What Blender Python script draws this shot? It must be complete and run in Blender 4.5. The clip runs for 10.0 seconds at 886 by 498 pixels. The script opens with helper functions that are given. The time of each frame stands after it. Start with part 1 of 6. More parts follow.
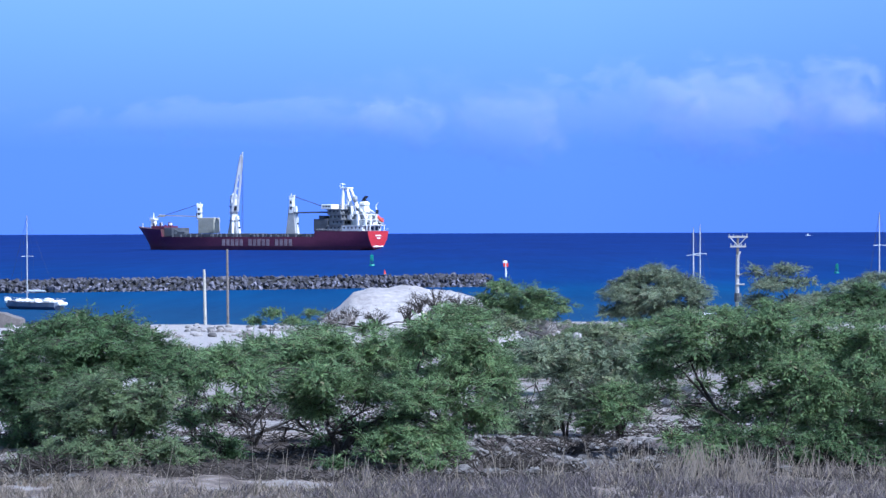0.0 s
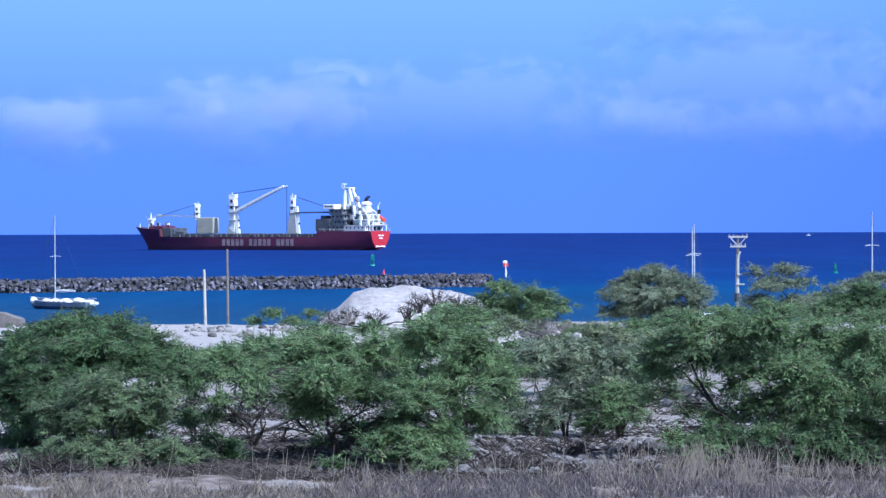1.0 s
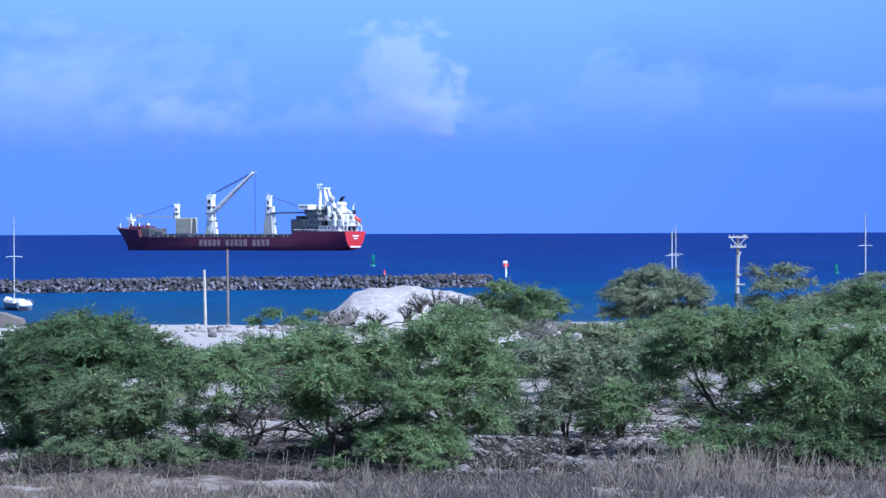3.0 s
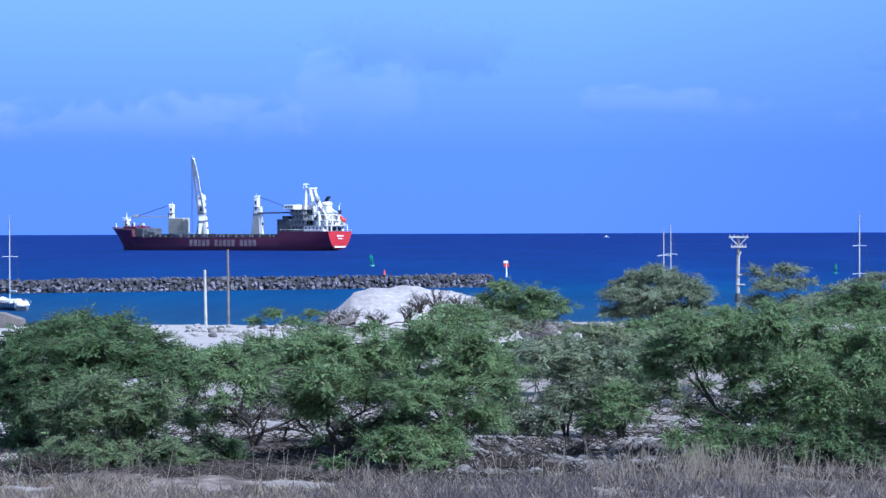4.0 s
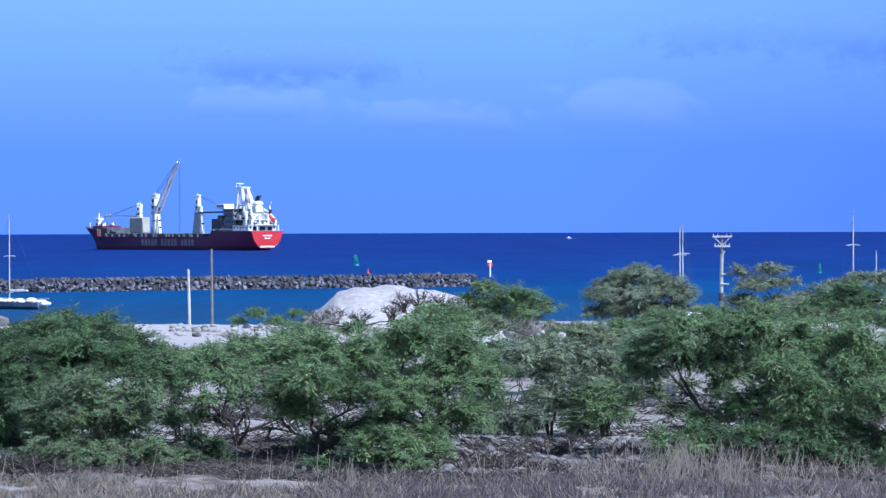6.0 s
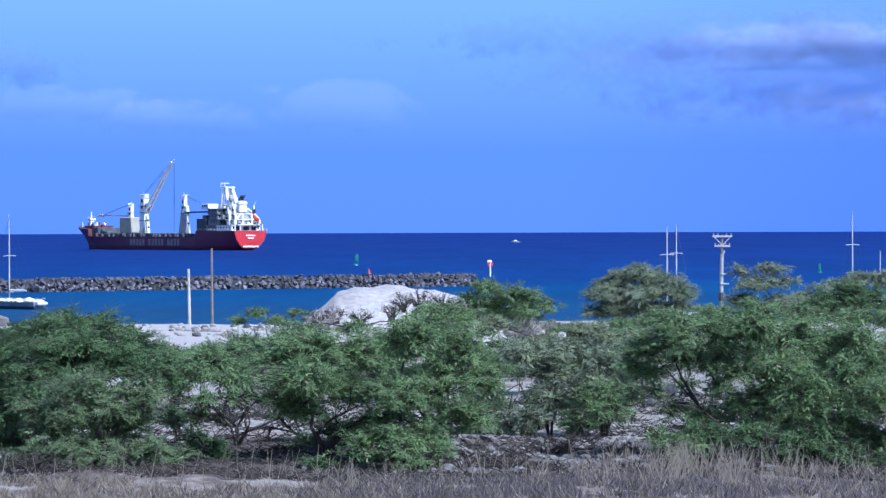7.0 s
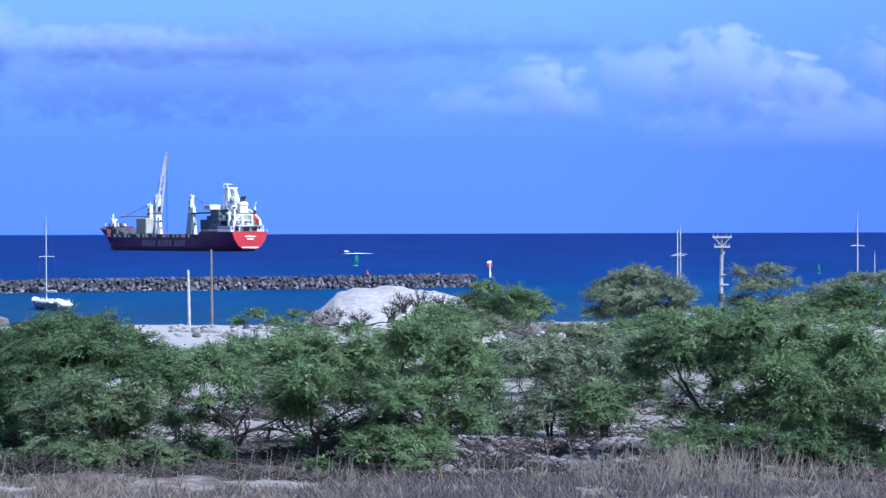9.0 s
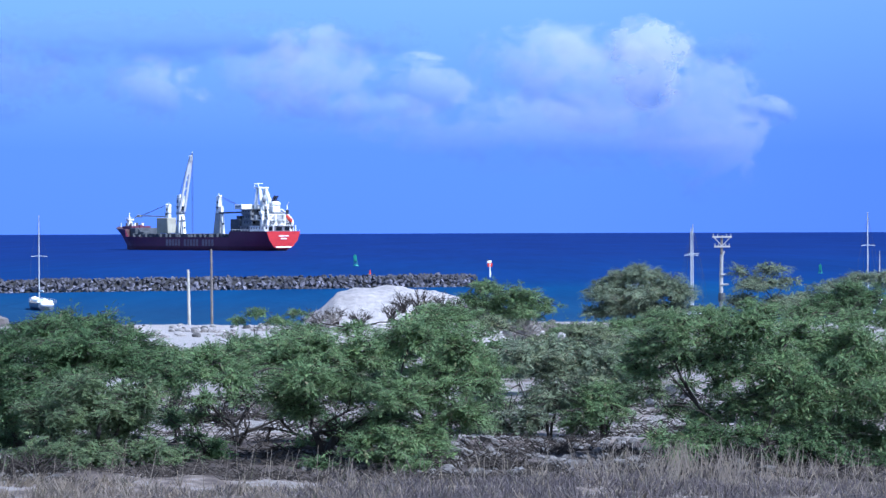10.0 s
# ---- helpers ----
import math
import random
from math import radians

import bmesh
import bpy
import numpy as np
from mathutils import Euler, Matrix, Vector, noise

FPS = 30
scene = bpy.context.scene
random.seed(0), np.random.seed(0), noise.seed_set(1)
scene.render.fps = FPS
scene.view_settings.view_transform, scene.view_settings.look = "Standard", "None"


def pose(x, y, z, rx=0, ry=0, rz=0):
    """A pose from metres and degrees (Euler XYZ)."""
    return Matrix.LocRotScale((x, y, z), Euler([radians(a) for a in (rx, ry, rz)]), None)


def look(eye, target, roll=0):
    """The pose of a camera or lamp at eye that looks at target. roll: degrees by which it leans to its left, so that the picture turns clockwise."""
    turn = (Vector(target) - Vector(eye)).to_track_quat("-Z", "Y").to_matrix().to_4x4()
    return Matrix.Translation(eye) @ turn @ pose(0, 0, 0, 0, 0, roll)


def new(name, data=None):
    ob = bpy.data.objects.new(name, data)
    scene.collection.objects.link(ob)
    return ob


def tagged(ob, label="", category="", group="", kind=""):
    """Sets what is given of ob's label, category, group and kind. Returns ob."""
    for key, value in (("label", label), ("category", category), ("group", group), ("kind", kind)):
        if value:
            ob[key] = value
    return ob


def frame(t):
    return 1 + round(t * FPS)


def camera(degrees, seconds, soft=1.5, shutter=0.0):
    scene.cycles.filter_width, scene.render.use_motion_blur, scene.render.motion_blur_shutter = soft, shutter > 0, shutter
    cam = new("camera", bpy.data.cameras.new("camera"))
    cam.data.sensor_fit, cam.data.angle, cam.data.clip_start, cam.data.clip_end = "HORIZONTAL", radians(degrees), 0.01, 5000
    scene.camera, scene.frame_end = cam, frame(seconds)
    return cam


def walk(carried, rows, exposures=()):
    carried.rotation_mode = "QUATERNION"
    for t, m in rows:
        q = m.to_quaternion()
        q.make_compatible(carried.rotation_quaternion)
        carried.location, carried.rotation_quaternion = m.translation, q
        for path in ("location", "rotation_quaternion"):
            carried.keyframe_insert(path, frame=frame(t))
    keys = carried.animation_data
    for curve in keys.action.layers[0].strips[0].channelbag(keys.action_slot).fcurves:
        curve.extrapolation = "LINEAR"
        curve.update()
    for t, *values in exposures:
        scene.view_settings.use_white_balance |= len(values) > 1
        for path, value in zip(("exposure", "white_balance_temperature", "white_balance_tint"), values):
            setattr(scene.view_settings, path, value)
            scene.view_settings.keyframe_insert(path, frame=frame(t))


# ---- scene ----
# Telephoto lens, hand-nudged once on its tripod.
cam = camera(20, 10.0, soft=1.45)
FOCAL = 784 / math.tan(radians(10))
EYE = (0.0, 0.0, 13.4)


def aim(dx, dy):
    """Pose of the camera after a small turn aside and up."""
    yaw, pitch = -dx / FOCAL, (dy - 39.7) / FOCAL
    return look(EYE, (EYE[0] + 100 * math.sin(yaw), 100 * math.cos(yaw), EYE[2] + 100 * math.tan(pitch)), -0.18)


SHIFT = [(0, 0, 0), (0.5, 1, -1), (1, 0, 0), (2, 1, 0.5), (2.5, 0, 0.5), (4, 1, 0.5), (4.5, 1, -0.8), (4.6, 1, -0.5), (4.7, -13.5, -19),
         (4.8, -15.5, -9), (4.9, -30, -11.5), (5.0, -31, -13.5), (5.1, -31, -12), (5.2, -33, -11), (5.3, -32, -10), (5.4, -29.5, -1), (5.5, -28, -0.5),
         (7, -27.5, -1), (8.5, -28, -0.8), (9, -28, 0.5), (9.5, -26.5, 1), (10, -28, 0)]
walk(cam, [(t, aim(dx, dy)) for t, dx, dy in SHIFT], exposures=[(0, 0.75, 5150, 12), (10, 0.75, 5150, 12)])

# ---- light ----
SUN = Vector((0.65, -0.58, 0.95)).normalized()
world = bpy.data.worlds.new("sky")
scene.world = world
world.use_nodes = True
wn = world.node_tree
sky = wn.nodes.new("ShaderNodeTexSky")
sky.sky_type, sky.sun_disc = "NISHITA", False
sky.sun_elevation, sky.sun_rotation = math.asin(SUN.z), math.atan2(SUN.x, SUN.y)
wn.links.new(sky.outputs[0], wn.nodes["Background"].inputs[0])
wn.nodes["Background"].inputs[1].default_value = 0.11
sun = new("sun", bpy.data.lights.new("sun", "SUN"))
sun.data.energy, sun.data.angle, sun.data.color = 5.0, radians(0.5), (1.0, 0.96, 0.9)
sun.matrix_world = look(SUN * 500, (0, 0, 0))


# ---- materials ----
def shader(name):
    m = bpy.data.materials.new(name)
    m.use_nodes = True
    return m, m.node_tree.nodes, m.node_tree.links, m.node_tree.nodes["Principled BSDF"]


def noise_node(nodes, links, scale, detail=4, coords="Object"):
    tc, n = nodes.new("ShaderNodeTexCoord"), nodes.new("ShaderNodeTexNoise")
    n.inputs["Scale"].default_value, n.inputs["Detail"].default_value = scale, detail
    links.new(tc.outputs[coords], n.inputs["Vector"])
    return n


def ramp(nodes, links, source, stops):
    r = nodes.new("ShaderNodeValToRGB")
    while len(r.color_ramp.elements) < len(stops):
        r.color_ramp.elements.new(0.5)
    for e, (at, col) in zip(r.color_ramp.elements, stops):
        e.position, e.color = at, (*col, 1)
    links.new(source, r.inputs[0])
    return r


def mixed(nodes, links, kind, factor, a, b):
    m = nodes.new("ShaderNodeMix")
    m.data_type, m.blend_type = "RGBA", kind
    m.inputs[0].default_value = factor
    links.new(a, m.inputs[6])
    links.new(b, m.inputs[7])
    return m.outputs[2]


def surface(name, dark, light, scale, rough=0.7, bump=0.2, fine=9.0, metal=0.0, depth=0.02, vary=0.0):
    """Two scales of colour variation and a fine relief; vary: brightness differs from piece to piece."""
    m, nodes, links, bsdf = shader(name)
    big, small = noise_node(nodes, links, scale), noise_node(nodes, links, scale * fine, 6)
    col = ramp(nodes, links, big.outputs[0], [(0.32, dark), (0.68, light)])
    grain = ramp(nodes, links, small.outputs[0], [(0.3, (0.72, 0.72, 0.72)), (0.7, (1.08, 1.08, 1.08))])
    out = mixed(nodes, links, "MULTIPLY", 1.0, col.outputs[0], grain.outputs[0])
    if vary:
        info = nodes.new("ShaderNodeObjectInfo")
        tone = ramp(nodes, links, info.outputs["Random"], [(0, (1 - vary,) * 3), (1, (1 + vary * 0.6,) * 3)])
        out = mixed(nodes, links, "MULTIPLY", 1.0, out, tone.outputs[0])
    links.new(out, bsdf.inputs["Base Color"])
    bsdf.inputs["Roughness"].default_value, bsdf.inputs["Metallic"].default_value = rough, metal
    b = nodes.new("ShaderNodeBump")
    b.inputs["Strength"].default_value, b.inputs["Distance"].default_value = bump, depth
    links.new(small.outputs[0], b.inputs["Height"])
    links.new(b.outputs[0], bsdf.inputs["Normal"])
    return m


def foliage(name, dark, light, dry):
    """Leaves that differ one from another, with a few dry ones, and let some light through."""
    m, nodes, links, bsdf = shader(name)
    geo = nodes.new("ShaderNodeNewGeometry")
    leaf = ramp(nodes, links, geo.outputs["Random Per Island"], [(0.0, dark), (0.9, light), (0.985, dry), (1.0, dry)])
    patch = noise_node(nodes, links, 2.4, 5)
    tone = ramp(nodes, links, patch.outputs[0], [(0.3, (0.78, 0.80, 0.86)), (0.5, (1.0, 1.0, 1.0)), (0.7, (1.24, 1.22, 1.05))])
    col = mixed(nodes, links, "MULTIPLY", 1.0, leaf.outputs[0], tone.outputs[0])
    links.new(col, bsdf.inputs["Base Color"])
    bsdf.inputs["Roughness"].default_value = 0.6
    bsdf.inputs["Specular IOR Level"].default_value = 0.12
    trans = nodes.new("ShaderNodeBsdfTranslucent")
    links.new(col, trans.inputs[0])
    mix = nodes.new("ShaderNodeMixShader")
    mix.inputs[0].default_value = 0.36
    links.new(bsdf.outputs[0], mix.inputs[1])
    links.new(trans.outputs[0], mix.inputs[2])
    links.new(mix.outputs[0], nodes["Material Output"].inputs[0])
    return m


def sea_water():
    m, nodes, links, bsdf = shader("sea_water")
    tc = nodes.new("ShaderNodeTexCoord")
    sep = nodes.new("ShaderNodeSeparateXYZ")
    links.new(tc.outputs["Object"], sep.inputs[0])
    wob = noise_node(nodes, links, 0.004, 3)
    far = nodes.new("ShaderNodeMath")
    far.operation = "MULTIPLY_ADD"
    far.inputs[1].default_value = 260
    links.new(wob.outputs[0], far.inputs[0])
    links.new(sep.outputs[1], far.inputs[2])
    rng = nodes.new("ShaderNodeMapRange")
    rng.inputs[1].default_value, rng.inputs[2].default_value = 400, 2400
    links.new(far.outputs[0], rng.inputs[0])
    depth = ramp(nodes, links, rng.outputs[0], [(0.0, (0.011, 0.049, 0.113)), (0.06, (0.010, 0.045, 0.113)), (0.12, (0.004, 0.040, 0.124)), (0.19, (0.004, 0.027, 0.124)), (0.45, (0.005, 0.0205, 0.115)), (1.0, (0.005, 0.0185, 0.110))])
    # wind streaks, stretched across the view
    mp = nodes.new("ShaderNodeMapping")
    mp.inputs["Scale"].default_value = (0.02, 0.004, 1)
    links.new(tc.outputs["Object"], mp.inputs[0])
    st = nodes.new("ShaderNodeTexNoise")
    st.inputs["Scale"].default_value, st.inputs["Detail"].default_value = 1.0, 8
    links.new(mp.outputs[0], st.inputs[0])
    tone = ramp(nodes, links, st.outputs[0], [(0.35, (0.82, 0.84, 0.88)), (0.65, (1.12, 1.12, 1.08))])
    # short wind waves, seen as fine mottling
    mp3 = nodes.new("ShaderNodeMapping")
    mp3.inputs["Scale"].default_value = (0.16, 0.014, 1)
    links.new(tc.outputs["Object"], mp3.inputs[0])
    chop = nodes.new("ShaderNodeTexNoise")
    chop.inputs["Scale"].default_value, chop.inputs["Detail"].default_value = 1.0, 4
    links.new(mp3.outputs[0], chop.inputs[0])
    mottle = ramp(nodes, links, chop.outputs[0], [(0.36, (0.89, 0.91, 0.93)), (0.64, (1.10, 1.09, 1.06))])
    dif, glo, mix = nodes.new("ShaderNodeBsdfDiffuse"), nodes.new("ShaderNodeBsdfGlossy"), nodes.new("ShaderNodeMixShader")
    streaked = mixed(nodes, links, "MULTIPLY", 1.0, depth.outputs[0], tone.outputs[0])
    links.new(mixed(nodes, links, "MULTIPLY", 1.0, streaked, mottle.outputs[0]), dif.inputs[0])
    glo.inputs["Roughness"].default_value = 0.3
    mix.inputs[0].default_value = 0.045
    links.new(dif.outputs[0], mix.inputs[1])
    links.new(glo.outputs[0], mix.inputs[2])
    links.new(mix.outputs[0], nodes["Material Output"].inputs[0])
    mp2 = nodes.new("ShaderNodeMapping")
    mp2.inputs["Scale"].default_value = (0.35, 0.12, 1)
    links.new(tc.outputs["Object"], mp2.inputs[0])
    wv = nodes.new("ShaderNodeTexNoise")
    wv.inputs["Scale"].default_value, wv.inputs["Detail"].default_value = 1.0, 5
    links.new(mp2.outputs[0], wv.inputs[0])
    b = nodes.new("ShaderNodeBump")
    b.inputs["Strength"].default_value, b.inputs["Distance"].default_value = 0.7, 0.6
    links.new(wv.outputs[0], b.inputs["Height"])
    links.new(b.outputs[0], dif.inputs["Normal"])
    links.new(b.outputs[0], glo.inputs["Normal"])
    return m


def sky_backdrop_material():
    m, nodes, links, bsdf = shader("sky_backdrop")
    tc, sep = nodes.new("ShaderNodeTexCoord"), nodes.new("ShaderNodeSeparateXYZ")
    links.new(tc.outputs["Object"], sep.inputs[0])
    rng = nodes.new("ShaderNodeMapRange")
    rng.inputs[1].default_value, rng.inputs[2].default_value = 0, 470
    links.new(sep.outputs[2], rng.inputs[0])
    col = ramp(nodes, links, rng.outputs[0], [(0.0, (0.101, 0.191, 0.575)), (0.35, (0.104, 0.198, 0.588)), (0.55, (0.133, 0.236, 0.60)), (0.8, (0.158, 0.279, 0.615)), (1.0, (0.18, 0.308, 0.63))])
    # colour darkens to the right, painting the lens's edge falloff into the sky
    side = nodes.new("ShaderNodeMapRange")
    side.inputs[1].default_value, side.inputs[2].default_value = 250, 1300
    links.new(sep.outputs[0], side.inputs[0])
    deep = ramp(nodes, links, side.outputs[0], [(0.0, (1.0, 1.0, 1.0)), (0.55, (0.86, 0.87, 0.92)), (1.0, (0.80, 0.82, 0.88))])
    em = nodes.new("ShaderNodeEmission")
    links.new(mixed(nodes, links, "MULTIPLY", 1.0, col.outputs[0], deep.outputs[0]), em.inputs[0])
    links.new(em.outputs[0], nodes["Material Output"].inputs[0])
    return m


def cloud_material(name, seed, cover, power, tone):
    """Thin vapour: broken by noise, fading to nothing at its rim."""
    m, nodes, links, bsdf = shader(name)
    tc = nodes.new("ShaderNodeTexCoord")
    mp = nodes.new("ShaderNodeMapping")
    mp.inputs["Location"].default_value = (seed * 3.7, seed * 1.3, seed)
    mp.inputs["Scale"].default_value = (0.0125, 0.0125, 0.0165)
    links.new(tc.outputs["Object"], mp.inputs[0])
    n = nodes.new("ShaderNodeTexNoise")
    n.inputs["Scale"].default_value, n.inputs["Detail"].default_value, n.inputs["Roughness"].default_value = 1.0, 9, 0.62
    n.inputs["Distortion"].default_value = 0.25
    links.new(mp.outputs[0], n.inputs[0])
    mp2 = nodes.new("ShaderNodeMapping")
    mp2.inputs["Location"].default_value, mp2.inputs["Scale"].default_value = (-1, 0, -1), (2, 0, 2)
    links.new(tc.outputs["Generated"], mp2.inputs[0])
    ball = nodes.new("ShaderNodeTexGradient")
    ball.gradient_type = "SPHERICAL"
    links.new(mp2.outputs[0], ball.inputs[0])

    def math_node(kind, a, b):
        q = nodes.new("ShaderNodeMath")
        q.operation = kind
        for k, val in enumerate((a, b)):
            if isinstance(val, float):
                q.inputs[k].default_value = val
            else:
                links.new(val, q.inputs[k])
        return q.outputs[0]

    def soft_step(source, low, high):
        q = nodes.new("ShaderNodeMapRange")
        q.interpolation_type = "SMOOTHSTEP"
        q.inputs[1].default_value, q.inputs[2].default_value = low, high
        links.new(source, q.inputs[0])
        return q.outputs[0]

    billow = math_node("MULTIPLY", math_node("SUBTRACT", n.outputs[0], 0.5), 2.7)
    body_ = math_node("ADD", math_node("MULTIPLY", ball.outputs[0], 1.1), billow)
    alpha = math_node("MULTIPLY", soft_step(body_, cover - 0.16, cover + 0.42), soft_step(ball.outputs[0], 0.0, 0.3))
    mul2 = nodes.new("ShaderNodeMath")
    mul2.operation = "MULTIPLY"
    mul2.inputs[1].default_value = power
    links.new(alpha, mul2.inputs[0])
    dif = nodes.new("ShaderNodeBsdfDiffuse")
    dif.inputs[0].default_value = (*tone, 1)
    clear = nodes.new("ShaderNodeBsdfTransparent")
    mix = nodes.new("ShaderNodeMixShader")
    links.new(mul2.outputs[0], mix.inputs[0])
    glow = nodes.new("ShaderNodeBsdfTranslucent")
    glow.inputs[0].default_value = (*tone, 1)
    body = nodes.new("ShaderNodeMixShader")
    body.inputs[0].default_value = 0.35
    links.new(dif.outputs[0], body.inputs[1])
    links.new(glow.outputs[0], body.inputs[2])
    links.new(clear.outputs[0], mix.inputs[1])
    links.new(body.outputs[0], mix.inputs[2])
    links.new(mix.outputs[0], nodes["Material Output"].inputs[0])
    return m


def shore_ground():
    """Coral sand, with brown leaf litter in patches that thicken, with tree shade painted in, under the front row of
    trees.
    """
    m, nodes, links, bsdf = shader("shore_ground")
    tc, sep = nodes.new("ShaderNodeTexCoord"), nodes.new("ShaderNodeSeparateXYZ")
    links.new(tc.outputs["Object"], sep.inputs[0])
    big, mid, fine = noise_node(nodes, links, 0.32, 5), noise_node(nodes, links, 1.6, 5), noise_node(nodes, links, 9, 5)
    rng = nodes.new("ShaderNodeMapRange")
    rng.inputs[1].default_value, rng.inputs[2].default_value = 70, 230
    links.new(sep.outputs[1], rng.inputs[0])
    # the darkest stops paint tree shade on top of the litter
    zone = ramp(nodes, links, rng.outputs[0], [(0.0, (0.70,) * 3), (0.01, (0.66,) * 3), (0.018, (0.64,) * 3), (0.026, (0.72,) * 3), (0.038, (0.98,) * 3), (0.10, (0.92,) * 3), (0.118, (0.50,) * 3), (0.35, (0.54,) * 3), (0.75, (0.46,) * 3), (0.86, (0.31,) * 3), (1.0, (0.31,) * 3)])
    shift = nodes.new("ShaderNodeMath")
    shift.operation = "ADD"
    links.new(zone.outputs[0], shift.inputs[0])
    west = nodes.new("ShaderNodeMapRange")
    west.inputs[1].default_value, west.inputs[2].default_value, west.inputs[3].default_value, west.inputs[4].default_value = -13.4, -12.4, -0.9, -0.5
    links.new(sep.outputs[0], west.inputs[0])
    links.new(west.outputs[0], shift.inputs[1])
    # shade painted as dark ground before and under the broad tree
    tree_shade = None
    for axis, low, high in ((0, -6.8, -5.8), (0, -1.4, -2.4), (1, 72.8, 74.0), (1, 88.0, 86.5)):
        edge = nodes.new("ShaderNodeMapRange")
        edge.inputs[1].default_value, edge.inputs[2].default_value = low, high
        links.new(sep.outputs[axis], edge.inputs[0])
        if tree_shade:
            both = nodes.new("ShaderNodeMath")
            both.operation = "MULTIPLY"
            links.new(tree_shade, both.inputs[0])
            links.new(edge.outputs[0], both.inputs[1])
            tree_shade = both.outputs[0]
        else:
            tree_shade = edge.outputs[0]
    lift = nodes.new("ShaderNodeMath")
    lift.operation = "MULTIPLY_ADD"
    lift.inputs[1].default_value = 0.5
    links.new(tree_shade, lift.inputs[0])
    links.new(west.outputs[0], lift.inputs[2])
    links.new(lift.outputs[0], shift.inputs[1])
    a1, a2 = nodes.new("ShaderNodeMath"), nodes.new("ShaderNodeMath")
    a1.operation = a2.operation = "ADD"
    links.new(big.outputs[0], a1.inputs[0])
    links.new(shift.outputs[0], a1.inputs[1])
    half = nodes.new("ShaderNodeMath")
    half.operation = "MULTIPLY_ADD"
    half.inputs[1].default_value, half.inputs[2].default_value = 0.9, -0.45
    links.new(mid.outputs[0], half.inputs[0])
    links.new(a1.outputs[0], a2.inputs[0])
    links.new(half.outputs[0], a2.inputs[1])
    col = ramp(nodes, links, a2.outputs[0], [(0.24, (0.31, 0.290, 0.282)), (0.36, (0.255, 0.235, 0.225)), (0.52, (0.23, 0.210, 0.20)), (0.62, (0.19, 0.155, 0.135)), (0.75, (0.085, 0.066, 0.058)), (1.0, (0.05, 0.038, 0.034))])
    grain = ramp(nodes, links, fine.outputs[0], [(0.3, (0.7, 0.7, 0.7)), (0.7, (1.08, 1.08, 1.08))])
    links.new(mixed(nodes, links, "MULTIPLY", 1.0, col.outputs[0], grain.outputs[0]), bsdf.inputs["Base Color"])
    bsdf.inputs["Roughness"].default_value = 0.95
    b = nodes.new("ShaderNodeBump")
    b.inputs["Strength"].default_value, b.inputs["Distance"].default_value = 0.6, 0.1
    links.new(fine.outputs[0], b.inputs["Height"])
    links.new(b.outputs[0], bsdf.inputs["Normal"])
    return m


SAND = surface("coral_sand", (0.275, 0.256, 0.254), (0.335, 0.316, 0.312), 0.35, 0.95, 0.6, 8, depth=0.10)
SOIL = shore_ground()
SEA = sea_water()
BARK = surface("grey_brown_bark", (0.018, 0.014, 0.012), (0.052, 0.042, 0.036), 3, 0.9, 0.6, 6)
GREEN = foliage("kiawe_leaves", (0.097, 0.160, 0.075), (0.164, 0.242, 0.110), (0.217, 0.200, 0.122))
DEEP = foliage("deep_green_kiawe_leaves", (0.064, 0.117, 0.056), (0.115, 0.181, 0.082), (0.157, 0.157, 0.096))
OLIVE = foliage("dull_kiawe_leaves", (0.096, 0.142, 0.076), (0.156, 0.212, 0.109), (0.19, 0.176, 0.117))
BROWNISH = foliage("brown_tinged_kiawe_leaves", (0.127, 0.160, 0.096), (0.198, 0.237, 0.138), (0.258, 0.212, 0.156))
# paler leaves: distance haze painted into the colour of farther trees
HAZED = foliage("hazed_grey_green_kiawe_leaves", (0.140, 0.180, 0.122), (0.215, 0.262, 0.172), (0.27, 0.23, 0.17))
STRAW = foliage("dry_grass_blades", (0.054, 0.047, 0.052), (0.185, 0.161, 0.168), (0.076, 0.084, 0.050))
TAN_STRAW = foliage("tan_grass_blades", (0.129, 0.107, 0.090), (0.310, 0.262, 0.219), (0.103, 0.103, 0.069))
STALK = foliage("bleached_grass_stalks", (0.162, 0.136, 0.119), (0.323, 0.281, 0.238), (0.102, 0.102, 0.068))
COBBLE = surface("weathered_coral_rubble", (0.080, 0.074, 0.074), (0.216, 0.204, 0.200), 1.5, 0.95, 0.6, 8, depth=0.06, vary=0.4)
DEADWOOD = surface("bleached_dead_twigs", (0.13, 0.11, 0.10), (0.30, 0.27, 0.25), 2, 0.9, 0.3)
ROCK = surface("basalt_boulders", (0.032, 0.032, 0.046), (0.200, 0.196, 0.250), 0.8, 0.9, 0.7, 6, depth=0.1, vary=0.55)
# near-black, to paint deep shade into the gaps between boulders
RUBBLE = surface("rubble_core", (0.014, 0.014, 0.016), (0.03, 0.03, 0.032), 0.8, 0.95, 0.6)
PALE_POLE = surface("pale_weathered_wood", (0.32, 0.30, 0.27), (0.45, 0.43, 0.39), 1.2, 0.85, 0.3)
BROWN_POLE = surface("brown_weathered_wood", (0.11, 0.094, 0.088), (0.19, 0.165, 0.152), 1.2, 0.85, 0.3)
GREY_POLE = surface("grey_weathered_wood", (0.27, 0.265, 0.27), (0.38, 0.375, 0.38), 1.2, 0.85, 0.3)
# one hull red, painted darker for side shade and haze, brighter for sunlit transom
RED_HULL = surface("shaded_red_hull_paint", (0.070, 0.011, 0.034), (0.104, 0.016, 0.046), 0.05, 0.45, 0.1, 30)
SUNLIT_RED = surface("sunlit_red_paint", (0.38, 0.020, 0.026), (0.46, 0.032, 0.036), 0.05, 0.45, 0.1, 30)
